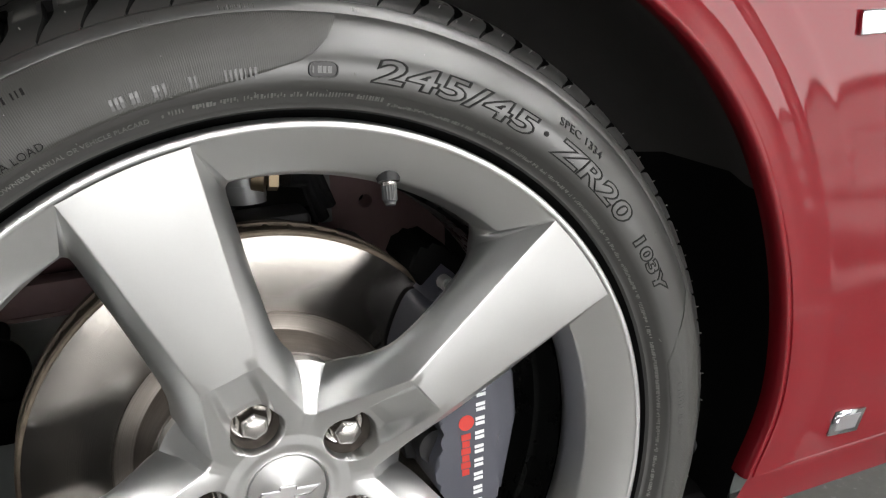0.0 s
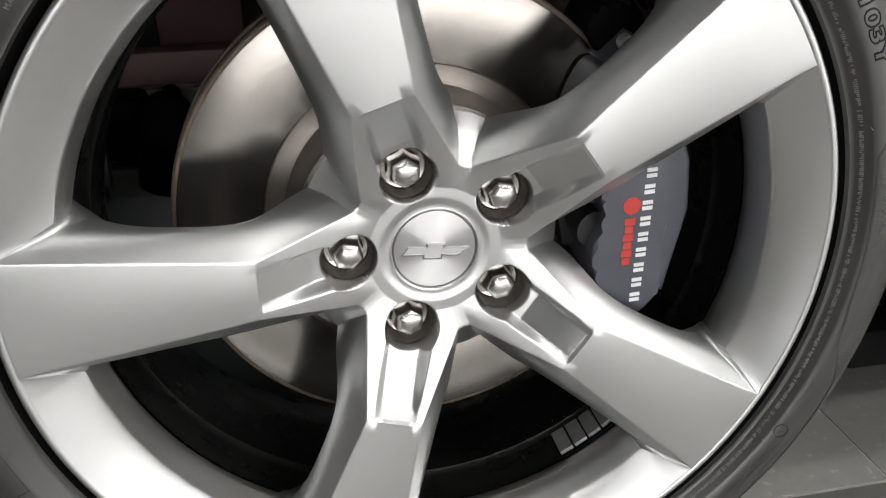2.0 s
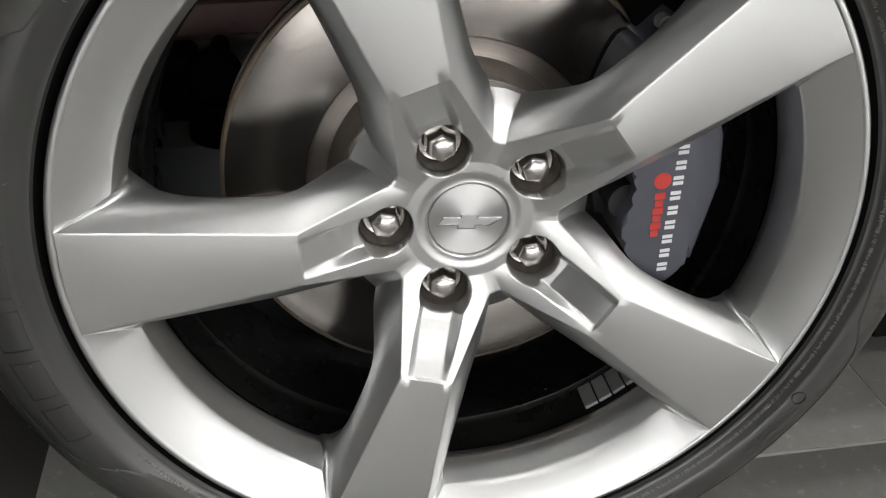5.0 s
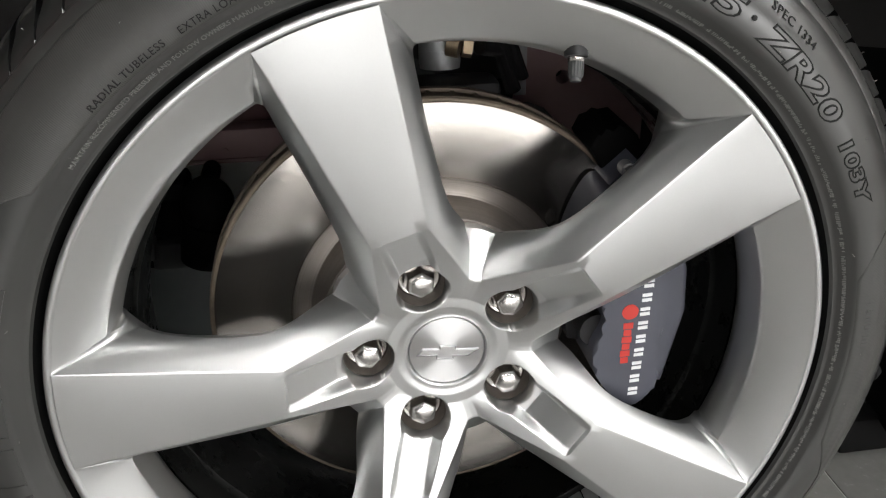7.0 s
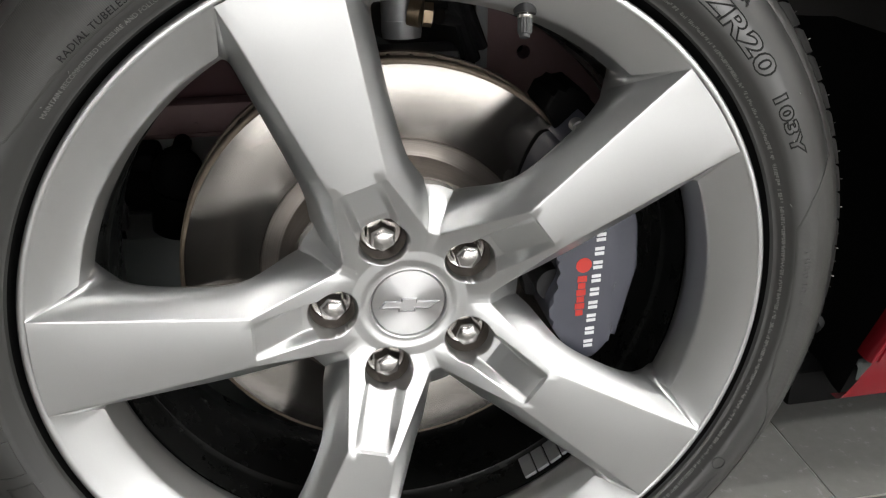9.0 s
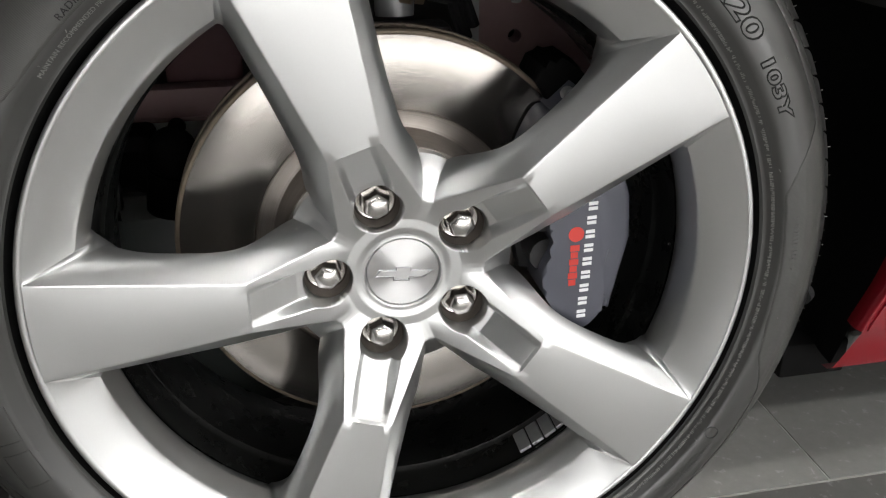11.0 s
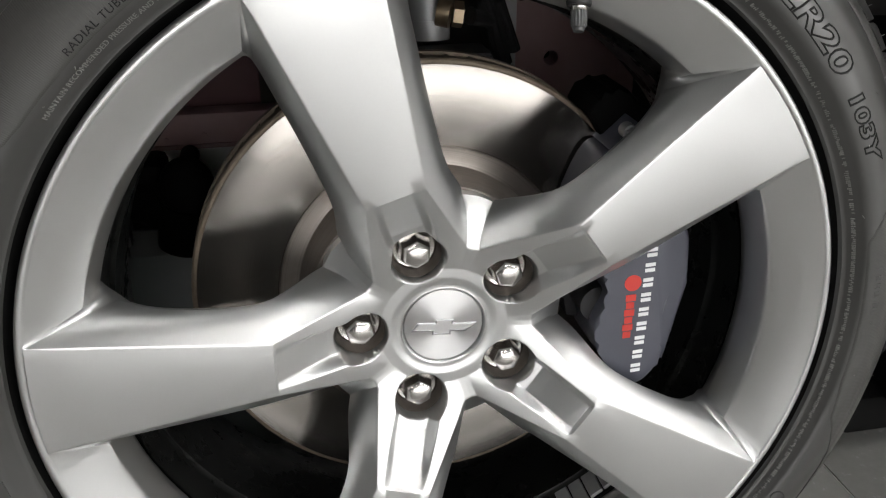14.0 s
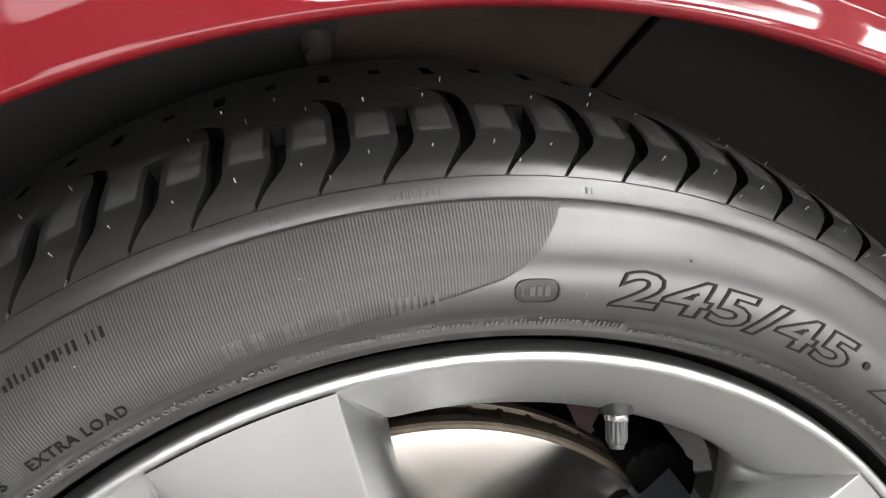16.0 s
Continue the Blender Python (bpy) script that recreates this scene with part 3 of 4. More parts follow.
def tread_pitch(long_cut):
    bm = bmesh.new()
    stations = [(-0.5, 0), (-0.36, 0), (-0.24, 0), (-0.16, 0), (-0.128, 0), (-0.108, 1), (0.108, 1), (0.128, 0), (0.16, 0), (0.24, 0), (0.36, 0), (0.5, 0)]
    ys = [0.0138, 0.0142, 0.0156, 0.0172, 0.0192, 0.0212, 0.0236, 0.0262, 0.0292, 0.0325, 0.0360, 0.0400, 0.0445, 0.0490, 0.0540, 0.0575, 0.0590, 0.0640, 0.0690, 0.0740, 0.0790, 0.0830, 0.0865,
          0.0895, 0.0920, 0.0940, 0.0950, 0.1020, 0.1100, 0.1180, 0.1240, 0.1245, 0.1320, 0.1325, 0.1440, 0.1445, 0.1600, 0.1750, 0.1900, 0.2020, 0.2150, 0.2250]
    rows = []
    for y in ys:
        r = float(np.interp(y, CROWN_Y, CROWN_R))
        bend = float(np.interp(y, (0.0138, 0.0180, 0.0255, 0.0310, 0.0400, 0.0590), (0.56, 0.40, 0.13, 0.03, 0.0, -0.06)))
        sweep = float(np.interp(y, (0.069, 0.079, 0.0865, 0.092, 0.095, 0.100), (0.0, 0.05, 0.20, 0.55, 0.85, 0.0))) if long_cut else 0.0
        width = 0.28 + 0.72 * sm(0.014, 0.030, y)
        depth = 0.0012 + 0.0053 * sm(0.0140, 0.024, y)
        if y < 0.0141:
            depth = 0.0
        if long_cut:
            width *= 1 - 0.72 * sm(0.078, 0.0945, y)
            depth *= 1 - 0.7 * sm(0.080, 0.094, y)
            if y > 0.0945:
                depth = 0.0
        elif y > 0.058:
            depth = 0.0
        if (0.1242 if long_cut else 0.1322) < y < 0.1442:
            depth, width = 0.005, 0.85
        elif y > 0.096:
            depth = 0.0
        row = []
        for s, c in stations:
            a = PA * ((s * width if abs(s) < 0.13 else s) + bend + sweep * (1 - 2 * abs(s)))
            rr = r - depth * c
            row.append(bm.verts.new((rr * math.cos(a), y, rr * math.sin(a))))
        rows.append(row)
    grid_faces(bm, rows)
    me = finish(bm, "tread_block", TREAD_RUBBER, 34)
    me.materials.append(LINER_AND_SHADE)
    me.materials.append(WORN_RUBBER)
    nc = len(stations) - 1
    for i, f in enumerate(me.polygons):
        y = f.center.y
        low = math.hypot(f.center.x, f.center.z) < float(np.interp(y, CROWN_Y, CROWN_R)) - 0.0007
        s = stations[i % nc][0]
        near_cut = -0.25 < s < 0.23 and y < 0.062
        # cut faces take near-black, painting in the shade of the grooves
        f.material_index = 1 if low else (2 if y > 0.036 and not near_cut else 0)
    return me


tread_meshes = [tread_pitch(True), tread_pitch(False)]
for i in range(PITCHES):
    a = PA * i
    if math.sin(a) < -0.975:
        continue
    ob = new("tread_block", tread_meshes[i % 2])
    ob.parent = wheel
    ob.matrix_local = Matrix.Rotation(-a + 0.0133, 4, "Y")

# vent hairs of the mould on the shoulder and the blocks
bm = bmesh.new()
rng = random.Random(4)
for i in range(PITCHES):
    for y, off, skip in ((0.0258, 0.69, 0.05), (0.0760, 0.45, 0.45), (0.0180, 0.30, 0.8), (0.105, 0.9, 0.6)):
        a = PA * (i + off - 0.19) + rng.uniform(-0.003, 0.003)
        if math.sin(a) < -0.9 or rng.random() < skip:
            continue
        r = float(np.interp(y, CROWN_Y, CROWN_R))
        p = Vector((r * math.cos(a), y, r * math.sin(a)))
        d = Vector((math.cos(a) * 0.85, -0.5 if y < 0.04 else -0.1, math.sin(a) * 0.85)).normalized()
        rod(bm, p - d * 0.0004, p + d * rng.uniform(0.0012, 0.0024), 0.00030, 5)
tagged(part("moulding_hair", bm, mat("pale_rubber_hair", (0.30, 0.30, 0.28), 0.5), wheel, "tiny rubber moulding hairs", 0), kind="stuff")


def bent(bm, verts, r0, a0, proud):
    """Lays flat work (x along, y outwards, z proud) on the sidewall, clockwise from the angle a0."""
    for v in verts:
        x, y, z = v.co
        r = r0 + y
        a = a0 - x / r0
        v.co = (r * math.cos(a), side_y(r) - z - proud, r * math.sin(a))


def lettering(text, size, r0, deg, material, name, outline=0.0, proud=0.0, spacing=1.0, label="", shear=0.0, until=None):
    cu = bpy.data.curves.new(name, "FONT")
    cu.body, cu.size, cu.space_character, cu.shear = text, size, spacing, shear
    cu.resolution_u = 3
    if outline:
        cu.fill_mode, cu.bevel_depth, cu.bevel_resolution, cu.offset = "NONE", outline, 1, 0.0006
    else:
        cu.extrude = 0.0005
    ob = bpy.data.objects.new(name, cu)
    scene.collection.objects.link(ob)
    bpy.context.view_layer.update()
    me = bpy.data.meshes.new_from_object(ob.evaluated_get(bpy.context.evaluated_depsgraph_get()))
    bpy.data.objects.remove(ob)
    bm = bmesh.new()
    bm.from_mesh(me)
    bpy.data.meshes.remove(me)
    for _ in range(3):
        long_edges = [e for e in bm.edges if e.calc_length() > 0.0024]
        if outline and long_edges:
            bmesh.ops.subdivide_edges(bm, edges=long_edges, cuts=1)
    if until is not None:
        lo, hi = min(v.co.x for v in bm.verts), max(v.co.x for v in bm.verts)
        for v in bm.verts:
            v.co.x = (v.co.x - lo) / (hi - lo) * radians(deg - until) * r0
    bent(bm, bm.verts, r0, radians(deg), proud)
    return part(name, bm, material, wheel, label, 30)


# size marking, with outlined letters; dark colour paints the shading of their relief
lettering("245/45", 0.0195, 0.3025, 78.5, LETTER_SHADE, "lettering", 0.00050, 0.0001, 1.06, "raised outlined size lettering", 0.16, 55.8)
lettering("\u00b7", 0.0300, 0.3000, 55.2, LETTER_SHADE, "lettering", 0.0, 0.0003, 1.0, "small raised dot")
lettering("ZR20", 0.0195, 0.3025, 53.0, LETTER_SHADE, "lettering", 0.00050, 0.0001, 1.06, "raised outlined size lettering", 0.16, 36.4)
lettering("103Y", 0.0135, 0.3032, 33.4, LETTER_SHADE, "lettering", 0.00048, 0.0001, 1.10, "raised outlined load lettering", 0.10, 23.2)
lettering("SPEC 1334", 0.0078, 0.3216, 53.2, LETTER_SHADE, "lettering", 0.0, 0.0002, 1.1, "small raised lettering", 0.0, 45.5)
lettering("RADIAL TUBELESS", 0.0062, 0.3003, 134.0, LETTER_SHADE, "lettering", 0.0, 0.0011, 1.1, "small raised lettering", 0.0, 123.0)
lettering("EXTRA LOAD", 0.0062, 0.3003, 121.0, LETTER_SHADE, "lettering", 0.0, 0.0011, 1.1, "small raised lettering", 0.0, 113.3)
lettering("MAINTAIN RECOMMENDED PRESSURE AND FOLLOW OWNERS MANUAL OR VEHICLE PLACARD", 0.0039, 0.2903, 141.4, SMALL_MARKS, "lettering", 0.0, 0.0004, 1.05, "fine raised lettering", 0.0, 103.0)


def bars(r0, a0, a1, height, pitch, material, seed, fill=0.72, gap=0.16, thick=0.0003, proud=0.0, name="fine_print", label="fine raised print"):
    """A line of print too small to read, as plain bars."""
    rng = random.Random(seed)
    bm = bmesh.new()
    x, end = 0.0, radians(a0 - a1) * r0
    while x < end:
        if rng.random() > gap:
            w = pitch * fill * rng.uniform(0.5, 1.5)
            lo, hi = rng.choice(((0, 1), (0, 1), (0, 0.6), (0.35, 1))) if height < 0.0045 else (0, 1)
            steps = max(1, round(height / 0.003))
            vs = []
            for q in range(steps):
                y0, y1 = lo + (hi - lo) * q / steps, lo + (hi - lo) * (q + 1) / steps
                vs += box(bm, (x, height * y0, 0), (x + w, height * y1, thick))
            bent(bm, vs, r0, radians(a0), proud)
        x += pitch
    tagged(part(name, bm, material, wheel, label, 0), kind="stuff")


bars(0.2908, 102.0, 76.5, 0.0028, 0.0019, SMALL_MARKS, 1, fill=0.5, gap=0.16, thick=0.0005, proud=0.0003)
bars(0.2888, 75.5, -64.0, 0.0020, 0.0015, SMALL_MARKS, 2, fill=0.5, gap=0.16, thick=0.0005, proud=0.0003)
bars(0.2888, -70.0, -150.0, 0.0020, 0.0015, SMALL_MARKS, 3, fill=0.5, gap=0.16, thick=0.0005, proud=0.0003)
for k, (a0, a1) in enumerate(((106.0, 103.2), (101.7, 99.8), (98.0, 96.3), (94.4, 91.1))):
    bars(0.3032, a0, a1, 0.0062, 0.0027, RUBBER, 5 + 20 * k, fill=0.5, gap=0.08, proud=0.0009)
bars(0.3275, 122.5, 111.5, 0.0036, 0.0026, LETTER_SHADE, 6, fill=0.45, gap=0.2, proud=0.0009)
bars(0.3045, 8.0, 1.0, 0.0042, 0.0032, RUBBER, 7, fill=0.5, gap=0.1, proud=0.0009)
bars(0.3030, -33.0, -41.5, 0.0028, 0.0026, RUBBER, 8, fill=0.5, gap=0.2, proud=0.0003)
bars(0.3072, -33.0, -41.5, 0.0028, 0.0026, RUBBER, 16, fill=0.5, gap=0.2, proud=0.0003)
bars(0.3040, -42.2, -43.6, 0.0056, 0.0028, RUBBER, 17, fill=0.5, gap=0.0, proud=0.0003)
bars(0.3400, 93.3, 89.8, 0.0026, 0.0024, RIBBED, 9, fill=0.42, gap=0.1)
bars(0.3402, 100.8, 99.3, 0.0030, 0.0022, RIBBED, 10, fill=0.42, gap=0.1)
bars(0.3402, 80.2, 79.4, 0.0036, 0.0024, RIBBED, 12, fill=0.42, gap=0.0)


# maker's marks as plain outlined blocks, one row with three lines beside it
def frame_mark(bm, r0, r1, d0, d1, w=0.0011, th=0.0008):
    """A raised rectangular outline on the sidewall, from d0 clockwise to d1 degrees."""
    L, H = radians(d0 - d1) * r0, r1 - r0
    n = 5
    rows = []
    for inset, z in ((0.0, -0.0004), (0.0, th), (w, th), (w, -0.0004)):
        c = [(inset, inset), (L - inset, inset), (L - inset, H - inset), (inset, H - inset)]
        row = []
        for (xa, ya), (xb, yb) in zip(c, c[1:] + c[:1]):
            row += [bm.verts.new((xa + (xb - xa) * i / n, ya + (yb - ya) * i / n, z)) for i in range(n)]
        rows.append(row + [row[0]])
    grid_faces(bm, rows)
    bent(bm, bm.verts, r0, radians(d0), 0.0)


def maker_row(r0, r1, d0, d1, count, gap):
    step = (d0 - d1) / count
    for i in range(count):
        bm = bmesh.new()
        frame_mark(bm, r0, r1, d0 - step * i, d0 - step * (i + 1 - gap))
        part("maker_mark", bm, RUBBER, wheel, "raised outlined block mark", 0)


maker_row(0.2988, 0.3118, -56.3, -77.3, 7, 0.24)
maker_row(0.2990, 0.3200, -157.0, -203.0, 6, 0.22)
for rr in (0.3138, 0.3170, 0.3202):
    bm = bmesh.new()
    ring_sweep(bm, [(rr - 0.0008, side_y(rr - 0.0008) + 0.0002), (rr - 0.0003, side_y(rr) - 0.0007), (rr + 0.0003, side_y(rr) - 0.0007), (rr + 0.0008, side_y(rr + 0.0008) + 0.0002)], 40, radians(-77.5), radians(-56.0))
    part("maker_line", bm, RUBBER, wheel, "raised line")

# short moulding hairs of the sidewall
bm = bmesh.new()
rng = random.Random(9)
for i in range(46):
    a, r = 2 * math.pi * i / 46 + rng.uniform(-0.05, 0.05), rng.choice((0.2950, 0.3060, 0.3235))
    p = Vector((r * math.cos(a), side_y(r), r * math.sin(a)))
    d = Vector((rng.uniform(-0.4, 0.4), -1, rng.uniform(-0.7, 0.1))).normalized()
    rod(bm, p - d * 0.0004, p + d * rng.uniform(0.0012, 0.0026), 0.00030, 5)
tagged(part("sidewall_hair", bm, mat("pale_sidewall_hair", (0.16, 0.16, 0.15), 0.5), wheel, "tiny rubber moulding hairs on the sidewall", 0), kind="stuff")


def ring_mark(r0, deg, rad):
    bm = bmesh.new()
    c = [(rad * math.cos(2 * math.pi * i / 24), rad * math.sin(2 * math.pi * i / 24)) for i in range(24)]
    rows = []
    for s, z in ((1.0, 0.0), (1.0, 0.0006), (0.86, 0.0006), (0.86, 0.0)):
        row = [bm.verts.new((x * s, y * s, z)) for x, y in c]
        rows.append(row + [row[0]])
    grid_faces(bm, rows)
    bent(bm, bm.verts, r0, radians(deg), 0.0)
    part("ring_mark", bm, MARKS, wheel, "small raised ring mark", 30)


ring_mark(0.3020, -31.2, 0.0060)


# shallow panel marks of the sidewall
def panel(inner, name="sidewall_panel", label="finely ribbed grey sidewall panel", n=140, material=None):
    """inner: (degrees, inner radius) from one end of the panel to the other; its outer edge is the moulded line."""
    bm = bmesh.new()
    d0, d1 = inner[0][0], inner[-1][0]
    rows = []
    for i in range(n + 1):
        d = d0 + (d1 - d0) * i / n
        r_in = float(np.interp(d, [p[0] for p in inner], [p[1] for p in inner]))
        row = []
        for j in range(31):
            r = r_in + (0.3376 - r_in) * j / 30
            a = radians(d)
            lift = 0.00075 if 0 < j and 0 < i < n else -0.0002
            row.append(bm.verts.new((r * math.cos(a), side_y(r) - lift, r * math.sin(a))))
        rows.append(row)
    grid_faces(bm, rows)
    part(name, bm, material or RIBBED, wheel, label, 60)


panel([(82.0, 0.3372), (82.6, 0.3310), (83.5, 0.3230), (84.8, 0.3160), (86.5, 0.3110), (89.9, 0.3060), (94, 0.3020), (100, 0.2995), (125, 0.2975), (137, 0.2978), (143, 0.2992), (146, 0.3020), (148.7, 0.3158), (150.0, 0.3370)])
panel([(-62.0, 0.3370), (-58.0, 0.3280), (-52.0, 0.3262), (-30.0, 0.3262), (-22.0, 0.3200), (-16.0, 0.3020), (-10.0, 0.2975), (0.6, 0.2970), (8.0, 0.2966), (12.0, 0.2968), (16.0, 0.3110), (18.0, 0.3220), (20.5, 0.3370)])
panel([(-157.0, 0.3370), (-153.0, 0.3250), (-149.5, 0.3020), (-146.5, 0.2940), (-138.0, 0.2880), (-120.0, 0.2872), (-102.0, 0.2880), (-93.5, 0.2930), (-88.5, 0.3080), (-86.5, 0.3200), (-84.0, 0.3370)])

# small rounded mark with unreadable print in it
bm = bmesh.new()
pill = []
for i in range(32):
    c, q = math.cos(2 * math.pi * i / 32), math.sin(2 * math.pi * i / 32)
    pill.append((math.copysign(abs(c) ** 0.55, c) * 0.0092, math.copysign(abs(q) ** 0.7, q) * 0.0048))
rows = []
for k, z in ((1.0, 0.0), (0.97, 0.0009), (0.90, 0.0009), (0.86, 0.0003), (0.0, 0.0003)):
    row = [bm.verts.new((x * k, y * k, z)) for x, y in pill]
    rows.append(row + [row[0]])
grid_faces(bm, rows)
bmesh.ops.remove_doubles(bm, verts=bm.verts, dist=0.00001)
bent(bm, bm.verts, 0.3068, radians(83.9), 0.0)
part("pill_mark", bm, MARKS, wheel, "small raised rounded mark", 30)
bars(0.3048, 85.1, 82.9, 0.0040, 0.0030, RUBBER, 15, fill=0.5, gap=0.0, proud=0.0003)

# -- brake disc --
disc = bmesh.new()
ring_sweep(disc, [(0.1150, 0.1085), (0.1165, 0.1078), (0.1748, 0.1078), (0.1754, 0.1081)], 180)
brake = part("brake_disc", disc, DISC, car, "bright turned iron brake disc with rusty rim", 30, HUB)
bm = bmesh.new()
ring_sweep(bm, [(0.1753, 0.1080), (0.1758, 0.1085), (0.1778, 0.1088), (0.1793, 0.1100), (0.1796, 0.1165), (0.1775, 0.1172), (0.1770, 0.1290), (0.1796, 0.1300), (0.1796, 0.1368), (0.1760, 0.1390), (0.0950, 0.1390)], 180)
for i in range(60):
    a = 2 * math.pi * i / 60
    vs = box(bm, (0.150, 0.1170, -0.0016), (0.1783, 0.1295, 0.0016))
    bmesh.ops.transform(bm, matrix=Matrix.Rotation(a, 4, "Y"), verts=vs)
part("disc_rim", bm, RUST, brake, "rusty vented disc rim", 30)
bm = bmesh.new()
ring_sweep(bm, [(0.1152, 0.1085), (0.1135, 0.1120), (0.1030, 0.1130), (0.1000, 0.1120), (0.0985, 0.1060), (0.0960, 0.0860), (0.0935, 0.0820), (0.0880, 0.0805), (0.0300, 0.0805)], 140)
part("disc_hat", bm, HAT, brake, "tarnished brown disc hat", 30)

# -- caliper: two halves over the disc, joined by a bridge --
half_shape = [(0.1760, 0.0), (0.1755, 6.0), (0.1735, 12.0), (0.1685, 17.0), (0.1712, 21.0), (0.1795, 25.0), (0.1800, 29.0), (0.1760, 33.5), (0.1680, 36.5), (0.1560, 36.0),
              (0.1400, 33.0), (0.1262, 28.5), (0.1205, 24.0), (0.1180, 17.0), (0.1235, 11.0), (0.1262, 7.0), (0.1245, 3.0), (0.1230, 0.0)]
half_shape = [(p[0], p[1] * 1000) for p in catmull([(r, d / 1000, 0) for r, d in half_shape], 2)]
shape = [(r, 11.0 - d) for r, d in half_shape] + [(r, 11.0 + d * 0.87) for r, d in reversed(half_shape[1:-1])]
MID = 11.0


def slab_polar(bm, pts, y0, y1, bevel):
    n0 = len(bm.verts)
    lo = [bm.verts.new((r * math.cos(radians(d)), y1, r * math.sin(radians(d)))) for r, d in pts]
    hi = [bm.verts.new((r * math.cos(radians(d)), y0, r * math.sin(radians(d)))) for r, d in pts]
    front = bm.faces.new(hi)
    bm.faces.new(lo[::-1])
    for i in range(len(pts)):
        j = (i + 1) % len(pts)
        bm.faces.new((lo[i], lo[j], hi[j], hi[i]))
    if bevel:
        bmesh.ops.bevel(bm, geom=list(front.edges), offset=bevel, segments=4, affect="EDGES", profile=0.5)


bm = bmesh.new()
slab_polar(bm, shape, 0.0460, 0.1040, 0.0034)
slab_polar(bm, [(r, d * 0.85) for r, d in shape], 0.1420, 0.1880, 0.004)
slab_polar(bm, [(0.2000, -20), (0.2020, 0), (0.2030, MID), (0.2020, 22), (0.2000, 42), (0.1720, 42), (0.1830, 36), (0.1830, MID), (0.1830, -14), (0.1720, -20)], 0.0700, 0.1700, 0.004)
caliper = part("brake_caliper", bm, CALIPER, car, "dark grey painted brake caliper with red and white markings", 40, HUB)
bm = bmesh.new()
slab_polar(bm, [(0.112, -14), (0.122, -14), (0.122, 36), (0.112, 36)], 0.088, 0.106, 0.001)
part("brake_pad", bm, BLACK, caliper, "black brake pad")
for d in (-2.0, 15.0):
    bm = bmesh.new()
    a = radians(d)
    rod(bm, (0.1240 * math.cos(a), 0.060, 0.1240 * math.sin(a)), (0.1240 * math.cos(a), 0.104, 0.1240 * math.sin(a)), 0.0145, 28)
    part("piston_boot", bm, BLACK, caliper, "black round piston boot")
bm = bmesh.new()
rod(bm, (0.1362, 0.0520, 0.1320), (0.1362, 0.0640, 0.1320), 0.0044, 6)
rod(bm, (0.1362, 0.0560, 0.1320), (0.1362, 0.0660, 0.1320), 0.0056, 20)
part("caliper_bolt", bm, GREY_STEEL, caliper, "grey steel bolt", 20)
# black bracket at the caliper's upper end
bm = bmesh.new()
slab_polar(bm, [(0.178, 36), (0.200, 34), (0.2085, 36.5), (0.2100, 40), (0.2135, 42), (0.2130, 45), (0.2060, 46.5), (0.2040, 47.8), (0.1990, 48.0), (0.1930, 49), (0.1810, 48), (0.1760, 42)], 0.098, 0.150, 0.003)
part("pad_bracket", bm, LINER_AND_SHADE, caliper, "black bracket behind the caliper")


def ink(material, name, x, z, w, h, rot):
    bm = bmesh.new()
    vs = box(bm, (-w / 2, 0.0456, -h / 2), (w / 2, 0.0462, h / 2))
    bmesh.ops.transform(bm, matrix=Matrix.Translation((x, 0, z)) @ Matrix.Rotation(rot, 4, "Y"), verts=vs)
    part(name, bm, material, caliper, "", 0)


# nine pairs of white bars and a red disc with red bars
INK_A, INK_B = (0.1570, 0.0430), (0.1525, -0.0560)
RED_C, RED_A, RED_B = (0.1440, 0.0188), (0.1435, 0.0095), (0.1425, -0.0285)
for i in range(9):
    s = i / 8
    x, z = INK_A[0] + (INK_B[0] - INK_A[0]) * s, INK_A[1] + (INK_B[1] - INK_A[1]) * s
    lean = math.atan2(INK_B[0] - INK_A[0], INK_A[1] - INK_B[1])
    for off in (-0.0022, 0.0022):
        ink(WHITE_INK, "white_mark", x, z + off, 0.0078, 0.0029, lean)
bm = bmesh.new()
rod(bm, (RED_C[0], 0.0456, RED_C[1]), (RED_C[0], 0.0462, RED_C[1]), 0.0066, 28)
part("red_mark", bm, RED_INK, caliper, "round red mark", 0)
lean = math.atan2(RED_B[0] - RED_A[0], RED_A[1] - RED_B[1])
for i in range(6):
    s = (i + 0.5) / 6
    ink(RED_INK, "red_mark", RED_A[0] + (RED_B[0] - RED_A[0]) * s, RED_A[1] + (RED_B[1] - RED_A[1]) * s, 0.0062 if i % 2 else 0.0080, 0.0054, lean)

# -- what shows behind the disc --
bm = bmesh.new()
rod(bm, (0.0285, 0.250, 0.528), (0.0285, 0.262, 0.66), 0.0185, 32)
rod(bm, (0.0285, 0.249, 0.524), (0.0285, 0.2505, 0.540), 0.0178, 32, 0.0187)
strut = part("suspension_strut", bm, GREY_STEEL, car, "grey suspension strut tube")
bm = bmesh.new()
rod(bm, (0.0455, 0.229, 0.548), (0.0535, 0.228, 0.547), 0.0110, 6)
rod(bm, (0.034, 0.234, 0.550), (0.0440, 0.230, 0.548), 0.0122, 24)
part("strut_fitting", bm, BRASS, strut, "yellow plated hexagonal fitting", 20)
bm = bmesh.new()
rod(bm, (0.060, 0.228, 0.546), (0.080, 0.240, 0.540), 0.0075, 16)
rod(bm, (0.074, 0.235, 0.560), (0.096, 0.250, 0.500), 0.0075, 12)
rod(bm, (0.086, 0.236, 0.556), (0.104, 0.246, 0.512), 0.0055, 12)
rod(bm, (0.070, 0.260, 0.590), (0.120, 0.270, 0.560), 0.012, 12)
part("brake_hose", bm, BLACK_GLOSS, strut, "glossy black brake hose")
